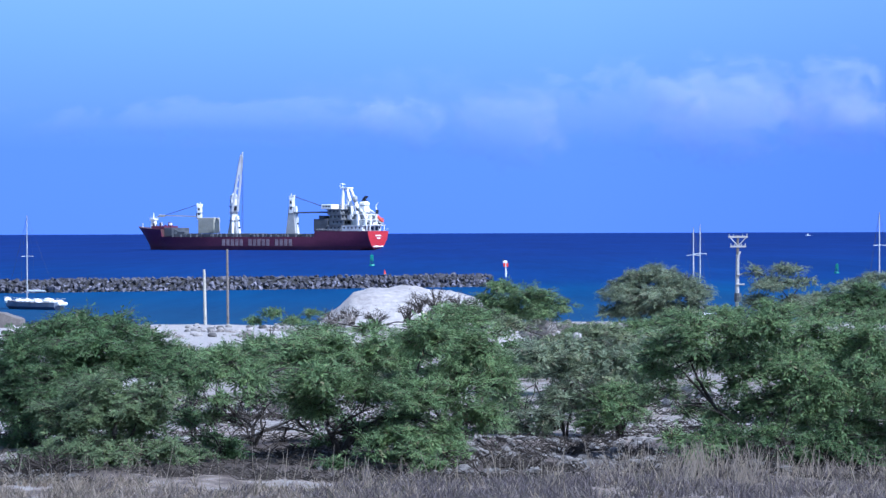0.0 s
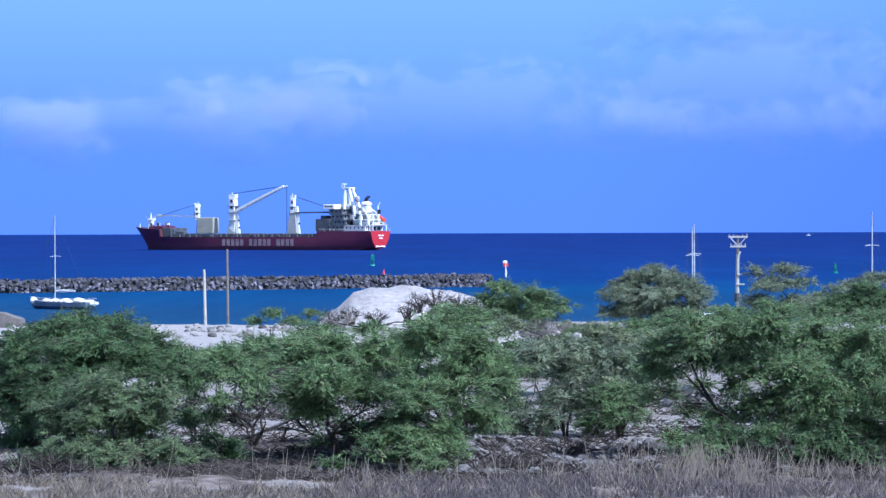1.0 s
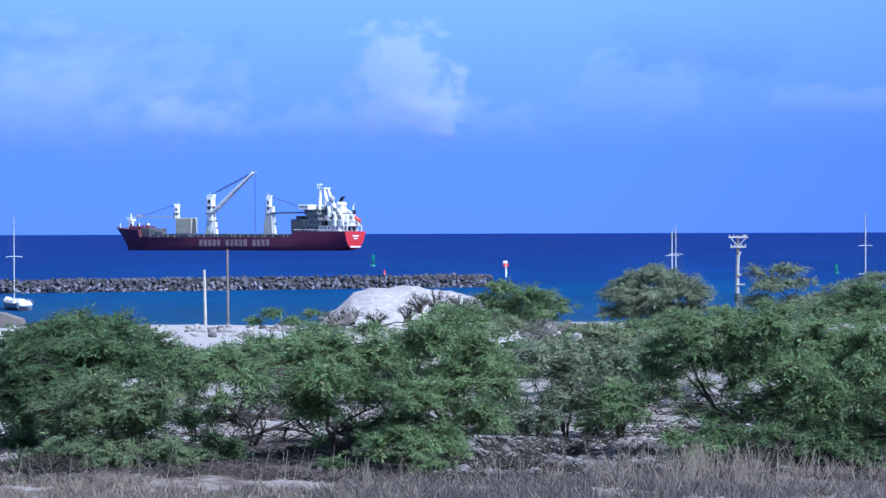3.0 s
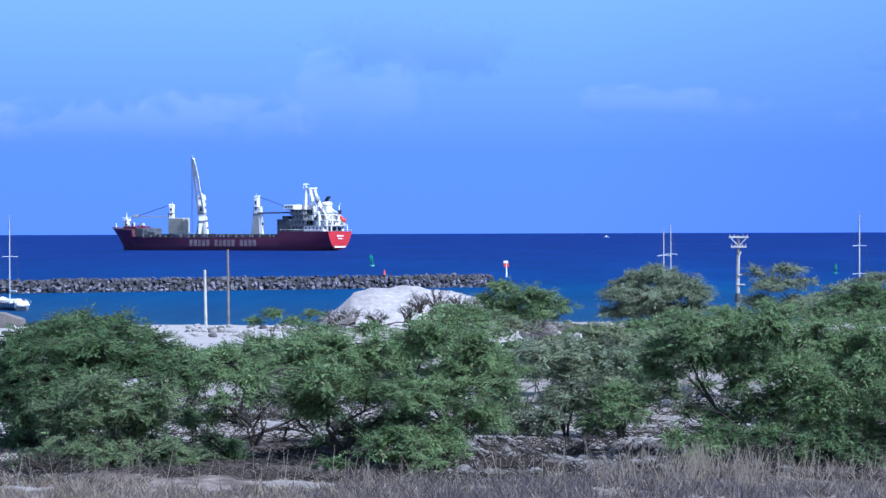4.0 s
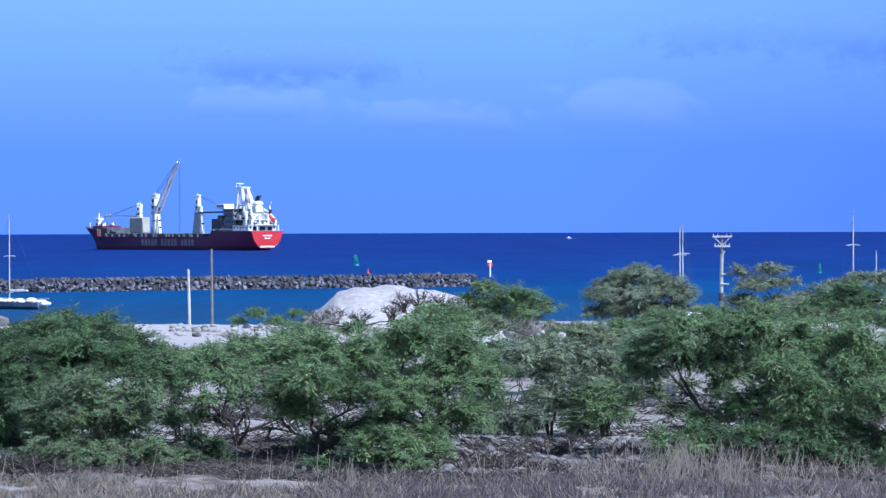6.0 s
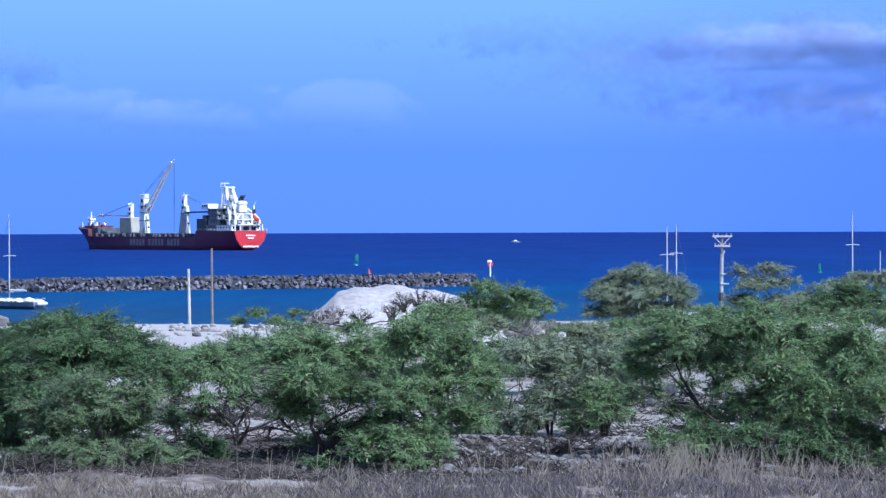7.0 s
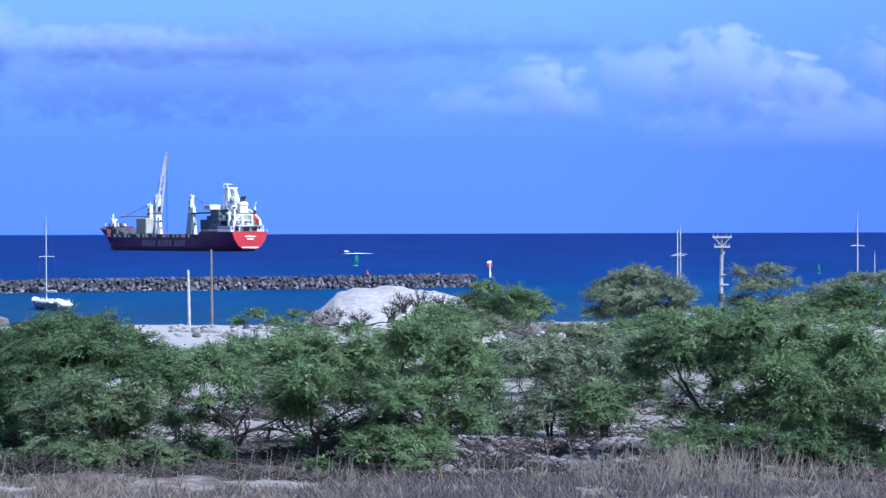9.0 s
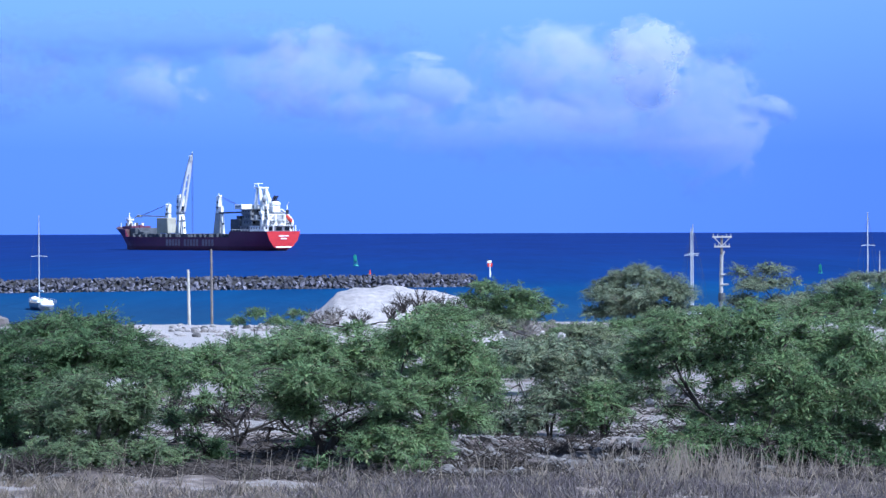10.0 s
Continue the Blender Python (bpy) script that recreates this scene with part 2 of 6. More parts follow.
BOOT = surface("fouled_boot_topping", (0.05, 0.008, 0.025), (0.08, 0.016, 0.04), 0.08, 0.6, 0.2, 20)
WHITE = surface("white_ship_paint", (0.70, 0.71, 0.71), (0.82, 0.82, 0.81), 0.12, 0.5, 0.1, 20)
# white house paint darkened to grey: shade painted into the colour
SHADED_HOUSE = surface("shaded_white_house_paint", (0.11, 0.12, 0.135), (0.20, 0.21, 0.23), 0.3, 0.55, 0.1, 20)
# plain grey paint; on the crane feet it paints white steel in shade
GREY_AND_SHADE = surface("grey_ship_paint_and_shade", (0.26, 0.27, 0.28), (0.34, 0.35, 0.36), 0.15, 0.55, 0.1, 20)
# dark tones lifted towards blue to paint in distance haze
DARK_GREY = surface("dark_deck_gear", (0.036, 0.043, 0.058), (0.080, 0.088, 0.105), 0.25, 0.7, 0.2, 12)
DECK_RED = surface("worn_red_deck_paint", (0.055, 0.022, 0.026), (0.105, 0.045, 0.05), 0.2, 0.7, 0.2, 12)
BEIGE = surface("beige_cargo_tarpaulin", (0.30, 0.29, 0.24), (0.38, 0.37, 0.31), 0.25, 0.8, 0.3, 10)
ORANGE = surface("orange_lifeboat_shell", (0.50, 0.045, 0.03), (0.62, 0.07, 0.04), 0.3, 0.4, 0.1)
BLACK = surface("black_glass_and_paint", (0.012, 0.013, 0.016), (0.03, 0.03, 0.034), 0.4, 0.25, 0.05)
CABLE = surface("steel_wire", (0.03, 0.03, 0.035), (0.07, 0.07, 0.075), 1, 0.6, 0.1, metal=0.3)
GELCOAT = surface("white_gelcoat", (0.72, 0.74, 0.75), (0.82, 0.83, 0.83), 0.6, 0.3, 0.05)
NAVY = surface("dark_blue_hull_paint", (0.02, 0.035, 0.08), (0.035, 0.055, 0.12), 0.6, 0.35, 0.05)
SLATE = surface("slate_blue_hull_paint", (0.075, 0.10, 0.15), (0.12, 0.15, 0.21), 0.6, 0.45, 0.05)
TEAK = surface("grey_teak_deck", (0.14, 0.13, 0.13), (0.24, 0.22, 0.21), 1.5, 0.8, 0.2)
DULL_MAUVE = surface("dull_mauve_side_paint", (0.15, 0.10, 0.12), (0.24, 0.19, 0.21), 0.3, 0.6, 0.1, 12)
ALLOY = surface("mast_alloy", (0.40, 0.41, 0.42), (0.54, 0.55, 0.55), 1, 0.45, 0.05, metal=0.3)
BUOY_GREEN = surface("green_buoy_paint", (0.004, 0.13, 0.11), (0.01, 0.20, 0.17), 0.6, 0.5, 0.1)
BUOY_RED = surface("red_buoy_paint", (0.55, 0.03, 0.02), (0.70, 0.05, 0.03), 0.6, 0.5, 0.1)
CONCRETE = surface("grey_concrete", (0.20, 0.19, 0.18), (0.32, 0.30, 0.29), 0.9, 0.9, 0.4)
OLD_CONCRETE = surface("stained_brown_concrete", (0.10, 0.088, 0.086), (0.17, 0.15, 0.145), 0.9, 0.9, 0.4)
FOAM = surface("white_foam", (0.72, 0.76, 0.8), (0.85, 0.87, 0.88), 0.4, 0.9, 0.3)


# ---- mesh helpers ----
def part(name, bm, material, parent, label=""):
    me = bpy.data.meshes.new(name)
    bm.to_mesh(me)
    bm.free()
    for mm in (material if isinstance(material, (list, tuple)) else [material]):
        me.materials.append(mm)
    ob = new(name, me)
    ob.parent = parent
    return tagged(ob, label)


def thing(name, m, label, category, group="", kind=""):
    ob = new(name)
    ob.empty_display_size = 0.5
    ob.matrix_basis = m
    return tagged(ob, label, category, group, kind)


def box(bm, x0, x1, y0, y1, z0, z1, bevel=0.0, taper=1.0):
    """A block; taper narrows its top."""
    cx, cy = (x0 + x1) / 2, (y0 + y1) / 2
    vs = []
    for z, k in ((z0, 1.0), (z1, taper)):
        for x, y in ((x0, y0), (x1, y0), (x1, y1), (x0, y1)):
            vs.append(bm.verts.new((cx + (x - cx) * k, cy + (y - cy) * k, z)))
    fs = [bm.faces.new([vs[i] for i in ids]) for ids in ((3, 2, 1, 0), (4, 5, 6, 7), (0, 1, 5, 4), (1, 2, 6, 5), (2, 3, 7, 6), (3, 0, 4, 7))]
    if bevel:
        es = list({e for f in fs for e in f.edges})
        bmesh.ops.bevel(bm, geom=es, offset=bevel, segments=1, affect="EDGES")
    return vs


def tube(bm, pts, radii, n=7):
    """A tapered round bar along points."""
    pts = [Vector(p) for p in pts]
    rings = []
    for i, p in enumerate(pts):
        d = (pts[min(i + 1, len(pts) - 1)] - pts[max(i - 1, 0)]).normalized()
        a = d.orthogonal().normalized() if abs(d.z) > 0.9 else d.cross(Vector((0, 0, 1))).normalized()
        b = d.cross(a)
        r = radii[i] if isinstance(radii, (list, tuple)) else radii
        rings.append([bm.verts.new(p + r * (math.cos(k * math.tau / n) * a + math.sin(k * math.tau / n) * b)) for k in range(n)])
    for q, w in zip(rings, rings[1:]):
        for k in range(n):
            bm.faces.new((q[k], q[(k + 1) % n], w[(k + 1) % n], w[k]))
    bm.faces.new(rings[0][::-1])
    bm.faces.new(rings[-1])


def loft(bm, rings, closed=False, cap=True, mat=None):
    vs = [[bm.verts.new(p) for p in r] for r in rings]
    for q, w in zip(vs, vs[1:]):
        n = len(q)
        for k in range(n if closed else n - 1):
            f = bm.faces.new((q[k], q[(k + 1) % n], w[(k + 1) % n], w[k]))
            if mat:
                f.material_index = mat[k]
    if cap:
        bm.faces.new(vs[0][::-1])
        bm.faces.new(vs[-1])
    return vs


def new_bm():
    return bmesh.new()


def grid_mesh(name, xs, ys, height, material, kind_label, category):
    xs, ys = np.asarray(xs), np.asarray(ys)
    verts = [(x, y, height(x, y)) for y in ys for x in xs]
    n = len(xs)
    faces = [(j * n + i, j * n + i + 1, (j + 1) * n + i + 1, (j + 1) * n + i) for j in range(len(ys) - 1) for i in range(n - 1)]
    me = bpy.data.meshes.new(name)
    me.from_pydata(verts, [], faces)
    me.materials.append(material)
    me.polygons.foreach_set("use_smooth", [True] * len(faces))
    return tagged(new(name, me), kind_label, category, kind="structure")


def quads_mesh(name, corners, material, parent=None):
    """One mesh of loose four-cornered blades: corners is (n, 4, 3)."""
    n = len(corners)
    me = bpy.data.meshes.new(name)
    me.vertices.add(n * 4)
    me.vertices.foreach_set("co", np.ascontiguousarray(corners, dtype=np.float32).ravel())
    me.loops.add(n * 4)
    me.loops.foreach_set("vertex_index", np.arange(n * 4, dtype=np.int32))
    me.polygons.add(n)
    me.polygons.foreach_set("loop_start", np.arange(0, n * 4, 4, dtype=np.int32))
    me.materials.append(material)
    me.update(calc_edges=True)
    me.validate()
    ob = new(name, me)
    ob.parent = parent
    return ob


# ---- sky, sea, land ----
def make_sky():
    bm = new_bm()
    r, n = 4930.0, 72
    rings = []
    for z in (-20, 120, 300, 520, 900):
        rings.append([(r * math.sin(a), r * math.cos(a), z) for a in np.linspace(-1.6, 1.6, n)])
    loft(bm, rings, cap=False)
    tagged(part("backdrop", bm, sky_backdrop_material(), None), "clear blue tropical sky low over the ocean", "sky", kind="structure")


make_sky()
bm = new_bm()
loft(bm, [[(r * math.sin(a), r * math.cos(a), 0) for a in np.linspace(-1.6, 1.6, 48)] for r in (225, 500, 1200, 2600, 4935)], cap=False)
tagged(part("water", bm, SEA, None), "deep blue ocean and turquoise harbour water", "sea", kind="structure")


def land_height(x, y):
    z = 6.0 if y < 85 else 6.0 - (y - 85) * 2.0 / 155
    edge = 244 + 3 * noise.noise((x * 0.06, 3, 0))
    if y > edge:
        z = max(-4.0, z - (y - edge) * 0.42)
    if y > 66:
        z += 0.28 * noise.noise((x * 0.12, y * 0.1, 1)) + 0.10 * noise.noise((x * 0.6, y * 0.5, 7))
    return z


def land_ys():
    return np.concatenate([np.linspace(-260, 60, 9), np.arange(62, 120, 0.8), np.arange(120, 236, 2.5), np.arange(236, 262, 1.0), np.linspace(265, 700, 10)])


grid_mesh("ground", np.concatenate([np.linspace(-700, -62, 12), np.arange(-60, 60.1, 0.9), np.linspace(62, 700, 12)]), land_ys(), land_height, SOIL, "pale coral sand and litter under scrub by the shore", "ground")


# ---- the ship at anchor ----
def at(p):
    """Place along the ship, from metres behind the stem."""
    return 84.35 - p


def hull_bm():
    bm = new_bm()
    rows = [(-84.35, -84.0, 11.85, 10.2, 11.0), (-80, -80, 12.2, 11.0, 11.0), (-72, -72, 12.5, 12.0, 11.0), (-49.2, -49.2, 12.6, 12.5, 11.0), (-48.8, -48.8, 12.6, 12.5, 7.7), (20, 20, 12.6, 12.5, 7.7), (48, 48, 12.5, 11.4, 7.8),
            (59.0, 57.5, 12.2, 9.0, 8.0), (59.6, 58, 12.1, 8.8, 12.3), (70, 66, 10.4, 5.4, 12.7), (78, 71.8, 6.8, 2.4, 13.2), (82.5, 74.8, 2.6, 0.9, 13.7), (84.35, 76, 0.35, 0.25, 14.1)]
    rings = []
    for xt, xw, bt, bw, zt in rows:
        stern = xt < -84
        keel = -3.0
        ring = []
        for side in (1, -1):
            if stern:
                ring.append([(-83.6, side * bt * 0.36, 0.9), (-84.0, side * bt * 0.60, 2.7), (-84.2, side * bt * 0.84, 6.2), (xt, side * bt, zt)])
                continue
            if xt < -70:
                k = (0.46, 0.74, 0.93) if xt < -75 else (0.75, 0.94, 0.995)
                ring.append([(xw, side * bt * k[0], 0.6 if xt < -75 else -2.0), (xw, side * bt * k[1], 2.6), (xw, side * bt * k[2], 6.3), (xt, side * bt, zt)])
                continue
            half = [(xw - 1.0 if xt > 60 else xw, side * bw * 0.92, keel), (xw, side * bw, 2.5), (xw + (xt - xw) * 0.45, side * (bw + (bt - bw) * 0.4), 2.5 + (zt - 2.5) * 0.5), (xt, side * bt, zt)]
            ring.append(half)
        rings.append(ring[1] + ring[0][::-1])
    loft(bm, rings, closed=True, mat=[1, 0, 0, 2, 0, 0, 1, 1])
    bmesh.ops.recalc_face_normals(bm, faces=bm.faces[:])
    bm.normal_update()
    for f in bm.faces:
        if f.calc_center_median().x < -83.3 and abs(f.normal.x) > 0.7:
            f.material_index = 3
    bmesh.ops.split_edges(bm, edges=[e for e in bm.edges if len(e.link_faces) == 2 and (2 in {f.material_index for f in e.link_faces} or 3 in {f.material_index for f in e.link_faces})])
    for f in bm.faces:
        f.smooth = f.material_index < 2
    return bm


def crane_tower_bm(top, wide, short=False):
    bm = new_bm()
    if not short:
        box(bm, -wide * 0.8, wide * 0.8, -wide * 0.72, wide * 0.72, 0, top * 0.56, 0.2, 0.9)
    box(bm, -wide * 0.85, wide * 0.75, -wide * 0.8, wide * 0.8, top * 0.5, top * 0.96, 0.25, 0.92)
    box(bm, -wide * 1.0, wide * 0.9, -wide * 0.6, wide * 0.6, top * 0.93, top + 0.6, 0.25)
    tube(bm, [(-wide * 0.3, 0, top + 0.5), (-wide * 0.3, 0, top + 2.0)], 0.18, 5)
    tube(bm, [(wide * 0.8, -wide * 0.55, top + 0.6), (wide * 0.8, wide * 0.55, top + 0.6)], 0.4, 7)
    return bm


def beam(bm, a, b, wide, high):
    """A square-edged girder from a to b, lying in the plane of the jib."""
    rings = []
    for p, k in ((a, 0), (b, 1)):
        x, y, z = p
        w, h = wide[k] / 2, high[k] / 2
        rings.append([(x, y - w, z - h), (x, y + w, z - h), (x, y + w, z + h), (x, y - w, z + h)])
    loft(bm, rings, closed=True)


def jib_bm(length, deep):
    """Twin box girders along +x that close towards the head, with cross ties and a bent tip."""
    bm = new_bm()
    for s in (1, -1):
        beam(bm, (0, s * deep * 0.62, 0), (length * 0.62, s * deep * 0.42, 0.2), (deep * 0.46, deep * 0.44), (deep * 0.5, deep * 0.52))
        beam(bm, (length * 0.62, s * deep * 0.42, 0.2), (length - 1.6, s * deep * 0.26, 0.1), (deep * 0.44, deep * 0.34), (deep * 0.52, deep * 0.4))
    for k in range(6):
        x = length * (0.10 + 0.155 * k)
        w = deep * (0.6 - 0.36 * x / length)
        box(bm, x - 0.4, x + 0.4, -w, w, -0.2, 0.35)
    beam(bm, (length * 0.66, 0, 0.15), (length - 1.0, 0, 0.1), (deep * 0.5, deep * 0.4), (deep * 0.4, deep * 0.36))
    box(bm, length - 3.0, length + 0.2, -1.0, 1.0, -0.7, 0.8, 0.2)
    tube(bm, [(length - 1, 0, 0.2), (length + 2.6, 0, -0.9)], [0.55, 0.3], 6)
    return bm


def wire_bm(length, r, pairs):
    bm = new_bm()
    for y in pairs:
        tube(bm, [(0, y, 0), (length, y, 0)], r, 4)
    return bm


ship = thing("cargo_ship", pose(-110, 1482, 0, 0, 0, 150), "red heavy cargo ship with white deck cranes at anchor", "ship")
hull = part("hull", hull_bm(), [RED_HULL, BOOT, DECK_RED, SUNLIT_RED], ship, "red hull, shade painted into its sides and sunlight into its transom")
for k in range(16):
    if k not in (5, 11):
        bm = new_bm()
        x = at(69.3) - k * 3.1
        box(bm, x - 2.1, x, 12.56, 12.68, 2.6, 6.4)
        part("side_mark", bm, DULL_MAUVE, hull, "plain pale bar painted on the side")
for z, w in ((8.4, 3.4), (6.9, 2.0)):
    bm = new_bm()
    box(bm, -84.5, -84.3, -w, w, z - 0.32, z + 0.32)
    part("stern_mark", bm, WHITE, hull, "plain white bar painted on the transom")
bm = new_bm()
box(bm, -84.5, -83.9, -5.4, 5.4, 1.7, 2.5, 0.1)
part("draught_band", bm, WHITE, hull, "white band at the foot of the transom")
# bulwark rails
for s in (1, -1):
    bm = new_bm()
    tube(bm, [(-84, s * 11.6, 12.1), (-50, s * 12.4, 12.1)], 0.06, 4)
    for k in range(12):
        tube(bm, [(-84 + 3 * k, s * 11.7, 11), (-84 + 3 * k, s * 11.7, 12.1)], 0.05, 4)
    part("railing", bm, WHITE, ship)
# hatch coamings and gear on the main deck
rng = random.Random(4)
for k in range(9):
    bm = new_bm()
    x0 = 54 - k * 11.4
    box(bm, x0 - 10.8, x0, -9.5, 9.5, 7.7, 9.6 + rng.uniform(-0.2, 0.5), 0.15)
    for j in range(3):
        gx = x0 - rng.uniform(1, 9)
        box(bm, gx - rng.uniform(0.5, 1.4), gx, 10.2, 11.8, 7.7, 8.9 + rng.uniform(0, 0.9), 0.1)
    part("hatch_cover", bm, DARK_GREY, ship, "dark grey hatch with deck gear beside it")
bm = new_bm()
box(bm, at(57.4), at(45.8), -3.0, 3.6, 9.9, 19.2, 0.35)
part("cargo_crate", bm, BEIGE, ship, "big beige covered cargo standing on the hatch")
bm = new_bm()
for z in (11.8, 14.2, 16.6):
    box(bm, at(57.4), at(45.8), 3.6, 3.66, z, z + 0.1)
part("lashing", bm, BEIGE, ship)
# forecastle gear
fm = new_bm()
tube(fm, [(at(11), 0, 12.6), (at(11), 0, 20), (at(11), 0, 22.4)], [0.7, 0.45, 0.12], 8)
box(fm, at(13), at(9.5), -2.0, 2.0, 17.6, 18.8, 0.15)
box(fm, at(12.6), at(9.6), -1.5, 1.5, 12.6, 18.0, 0.3, 0.85)
tube(fm, [(at(7.5), 0, 19.6), (at(14.5), 0, 19.6)], 0.12, 5)
part("foremast", fm, WHITE, ship)
fm = new_bm()
tube(fm, [(at(4), 1.5, 13.0), (at(4), 1.5, 16.2)], 0.25, 6)
part("jack_staff", fm, WHITE, ship)
gear = random.Random(9)
for k in range(12):
    fm = new_bm()
    gx, gy = gear.uniform(at(24), at(7)), gear.uniform(-5, 6.5)
    gw = gear.uniform(0.5, 1.3)
    box(fm, gx - gw, gx + gw, gy - gw * 0.7, gy + gw * 0.7, 12.6, 14.2 + gear.uniform(0.4, 2.4), 0.15, 0.85)
    part("deck_gear", fm, (WHITE, RED_HULL, DARK_GREY)[k % 3], ship)
fm = new_bm()
box(fm, at(24), at(14), -7, 7, 12.4, 14.3, 0.2)
part("forecastle_house", fm, RED_HULL, ship, "red deckhouse on the forecastle")
fm = new_bm()
box(fm, at(31), at(25), -9, 9, 8, 13.2, 0.3)
box(fm, at(40), at(34), 4, 9, 8, 11, 0.3)
tube(fm, [(at(29), 6, 13), (at(39), 8, 8.5)], 0.4, 6)
part("winch_platform", fm, DARK_GREY, ship, "dark winch platform behind the forecastle")


def crane_set(p, o, foot_wide, foot_top, top, wide, foot_paint=None):
    """Foot of a deck crane, its shade painted in as grey, and its slewing tower as a part of its own."""
    bm = new_bm()
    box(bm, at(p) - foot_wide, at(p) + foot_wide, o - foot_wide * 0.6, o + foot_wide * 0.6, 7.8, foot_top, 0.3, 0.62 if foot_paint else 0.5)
    foot = part("crane_foot", bm, foot_paint or GREY_AND_SHADE, ship, "dark narrow crane post" if foot_paint else "tapered crane foot, shaded side painted in grey")
    if not foot_paint:
        # white strip added up the after side as its sunlit face, with dark ports
        bm = new_bm()
        tube(bm, [(at(p) - foot_wide * 1.0, o, 7.8), (at(p) - foot_wide * 0.62, o, foot_top)], [1.35, 1.15], 4)
        part("sunlit_face", bm, WHITE, foot, "white strip standing for the sunlit face of the crane foot")
        for j in range(2):
            u = 0.40 + 0.34 * j
            x, z = at(p) - foot_wide * (1.0 - 0.38 * u) - 0.95, 7.8 + (foot_top - 7.8) * u
            bm = new_bm()
            box(bm, x - 0.25, x + 0.25, o - 0.55, o + 0.75, z, z + 1.0, 0.05)
            part("port", bm, BLACK, foot)
    tower = part("crane_tower", crane_tower_bm(top - 9.0, wide, foot_paint is not None), WHITE, ship, "white deck crane tower")
    tower.matrix_basis = pose(at(p), o, 9.0, 0, 0, 180)
    bm = new_bm()
    for z in (0.55, 0.72) if foot_paint else (0.35, 0.55, 0.72):
        zz = (top - 9) * z
        ring = new_bm()
        box(ring, -wide * 1.0, wide * 1.0, -wide * 0.92, wide * 0.92, zz, zz + 0.35, 0.05)
        part("platform", ring, DARK_GREY, tower)
    box(bm, wide * 0.75, wide * 1.12, -wide * 0.5, wide * 0.5, (top - 9) * 0.62, (top - 9) * 0.74)
    part("cab", bm, DARK_GREY, tower, "dark crane cab")
    for z in (0.66, 0.82):
        for s in (1, -1):
            hatch = new_bm()
            box(hatch, -wide * 0.35, wide * 0.3, s * wide * 0.79 - 0.04, s * wide * 0.79 + 0.04, (top - 9) * z, (top - 9) * (z + 0.08))
            part("opening", hatch, BLACK, tower)
    return tower


tower_fore = crane_set(37, -11, 0.8, 18.6, 26.8, 1.7, DARK_GREY)
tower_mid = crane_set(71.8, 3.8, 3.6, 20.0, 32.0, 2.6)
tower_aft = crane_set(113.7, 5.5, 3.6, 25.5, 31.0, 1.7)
tower_fore.matrix_basis = pose(at(37), -11, 9, 0, 0, 12)
jib = part("jib", jib_bm(24, 1.3), GREY_AND_SHADE, tower_fore, "stowed jib")
jib.matrix_basis = pose(1.8, 0, 11, 0, -1, 0)
w = part("wire", wire_bm(24, 0.09, (-0.6, 0.6)), CABLE, tower_fore)
w.matrix_basis = pose(0.5, 0, 18.3, 0, 16.5, 0)
jib = part("jib", jib_bm(31, 1.7), DARK_GREY, tower_aft, "stowed dark jib")
jib.matrix_basis = pose(2, 0, 12.7, 0, 0, 0)
w = part("wire", wire_bm(33, 0.10, (-0.9, 0.9)), CABLE, tower_aft)
w.matrix_basis = pose(0.5, 0, 22.5, 0, 17, 0)
jib_mid = part("jib", jib_bm(36, 2.5), WHITE, tower_mid, "white working jib")
topping_low = part("wire", wire_bm(29.5, 0.11, (-0.7, 0.7)), CABLE, tower_mid)
topping_high = part("wire", wire_bm(29.5, 0.11, (-0.7, 0.7)), CABLE, tower_mid)
hoist = part("hoist_wire", wire_bm(27, 0.10, (-0.3, 0.3)), CABLE, tower_mid)
hoist_end = part("hoist_wire", wire_bm(27, 0.10, (-0.3, 0.3)), CABLE, tower_mid)

# accommodation aft
bm = new_bm()
# dark block made wider to paint in shade on the house front
box(bm, -56.5, -47, -9.5, 10.2, 10.9, 18.0, 0.2)
box(bm, -52.5, -48.5, 1, 7, 18.0, 20, 0.2)
part("container", bm, DARK_GREY, ship, "dark containers, widened to stand for the shaded house front")
decks = [(-80, -66.1, 10.4, 11.0, 14.2), (-66, -56.6, 10.4, 11.0, 14.2), (-67, -56.7, 9.4, 14.2, 17.4), (-65, -56.8, 8.8, 17.4, 20.6), (-64, -55, 8.2, 20.6, 23.6), (-76.5, -71.5, 6.2, 14.2, 18.0), (-76.4, -72, 5.2, 18.0, 21.4)]
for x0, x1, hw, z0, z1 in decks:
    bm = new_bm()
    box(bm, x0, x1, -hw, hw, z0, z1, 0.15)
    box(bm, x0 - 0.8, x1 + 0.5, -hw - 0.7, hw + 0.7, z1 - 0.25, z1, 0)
    d = part("deckhouse", bm, SHADED_HOUSE if x1 > -60 or x1 in (-71.5, -72) else WHITE, ship, "accommodation deck with shade painted in as grey" if x1 > -60 or x1 in (-71.5, -72) else "white accommodation deck")
    n = int((x1 - x0) / 2.6)
    for k in range(n):
        xx = x0 + 1.4 + k * 2.6
        for s in (1, -1):
            bm = new_bm()
            box(bm, xx, xx + 0.9, s * hw - 0.03, s * hw + 0.03, z0 + 1.4, z0 + 2.4)
            part("window", bm, BLACK, d)
    for k in range(5):
        yy = -hw + 1.5 + k * (2 * hw - 3) / 4
        bm = new_bm()
        box(bm, x0 - 0.05, x0 + 0.02, yy - 0.6, yy + 0.6, z0 + 1.2, z0 + 2.5)
        part("window", bm, BLACK, d)
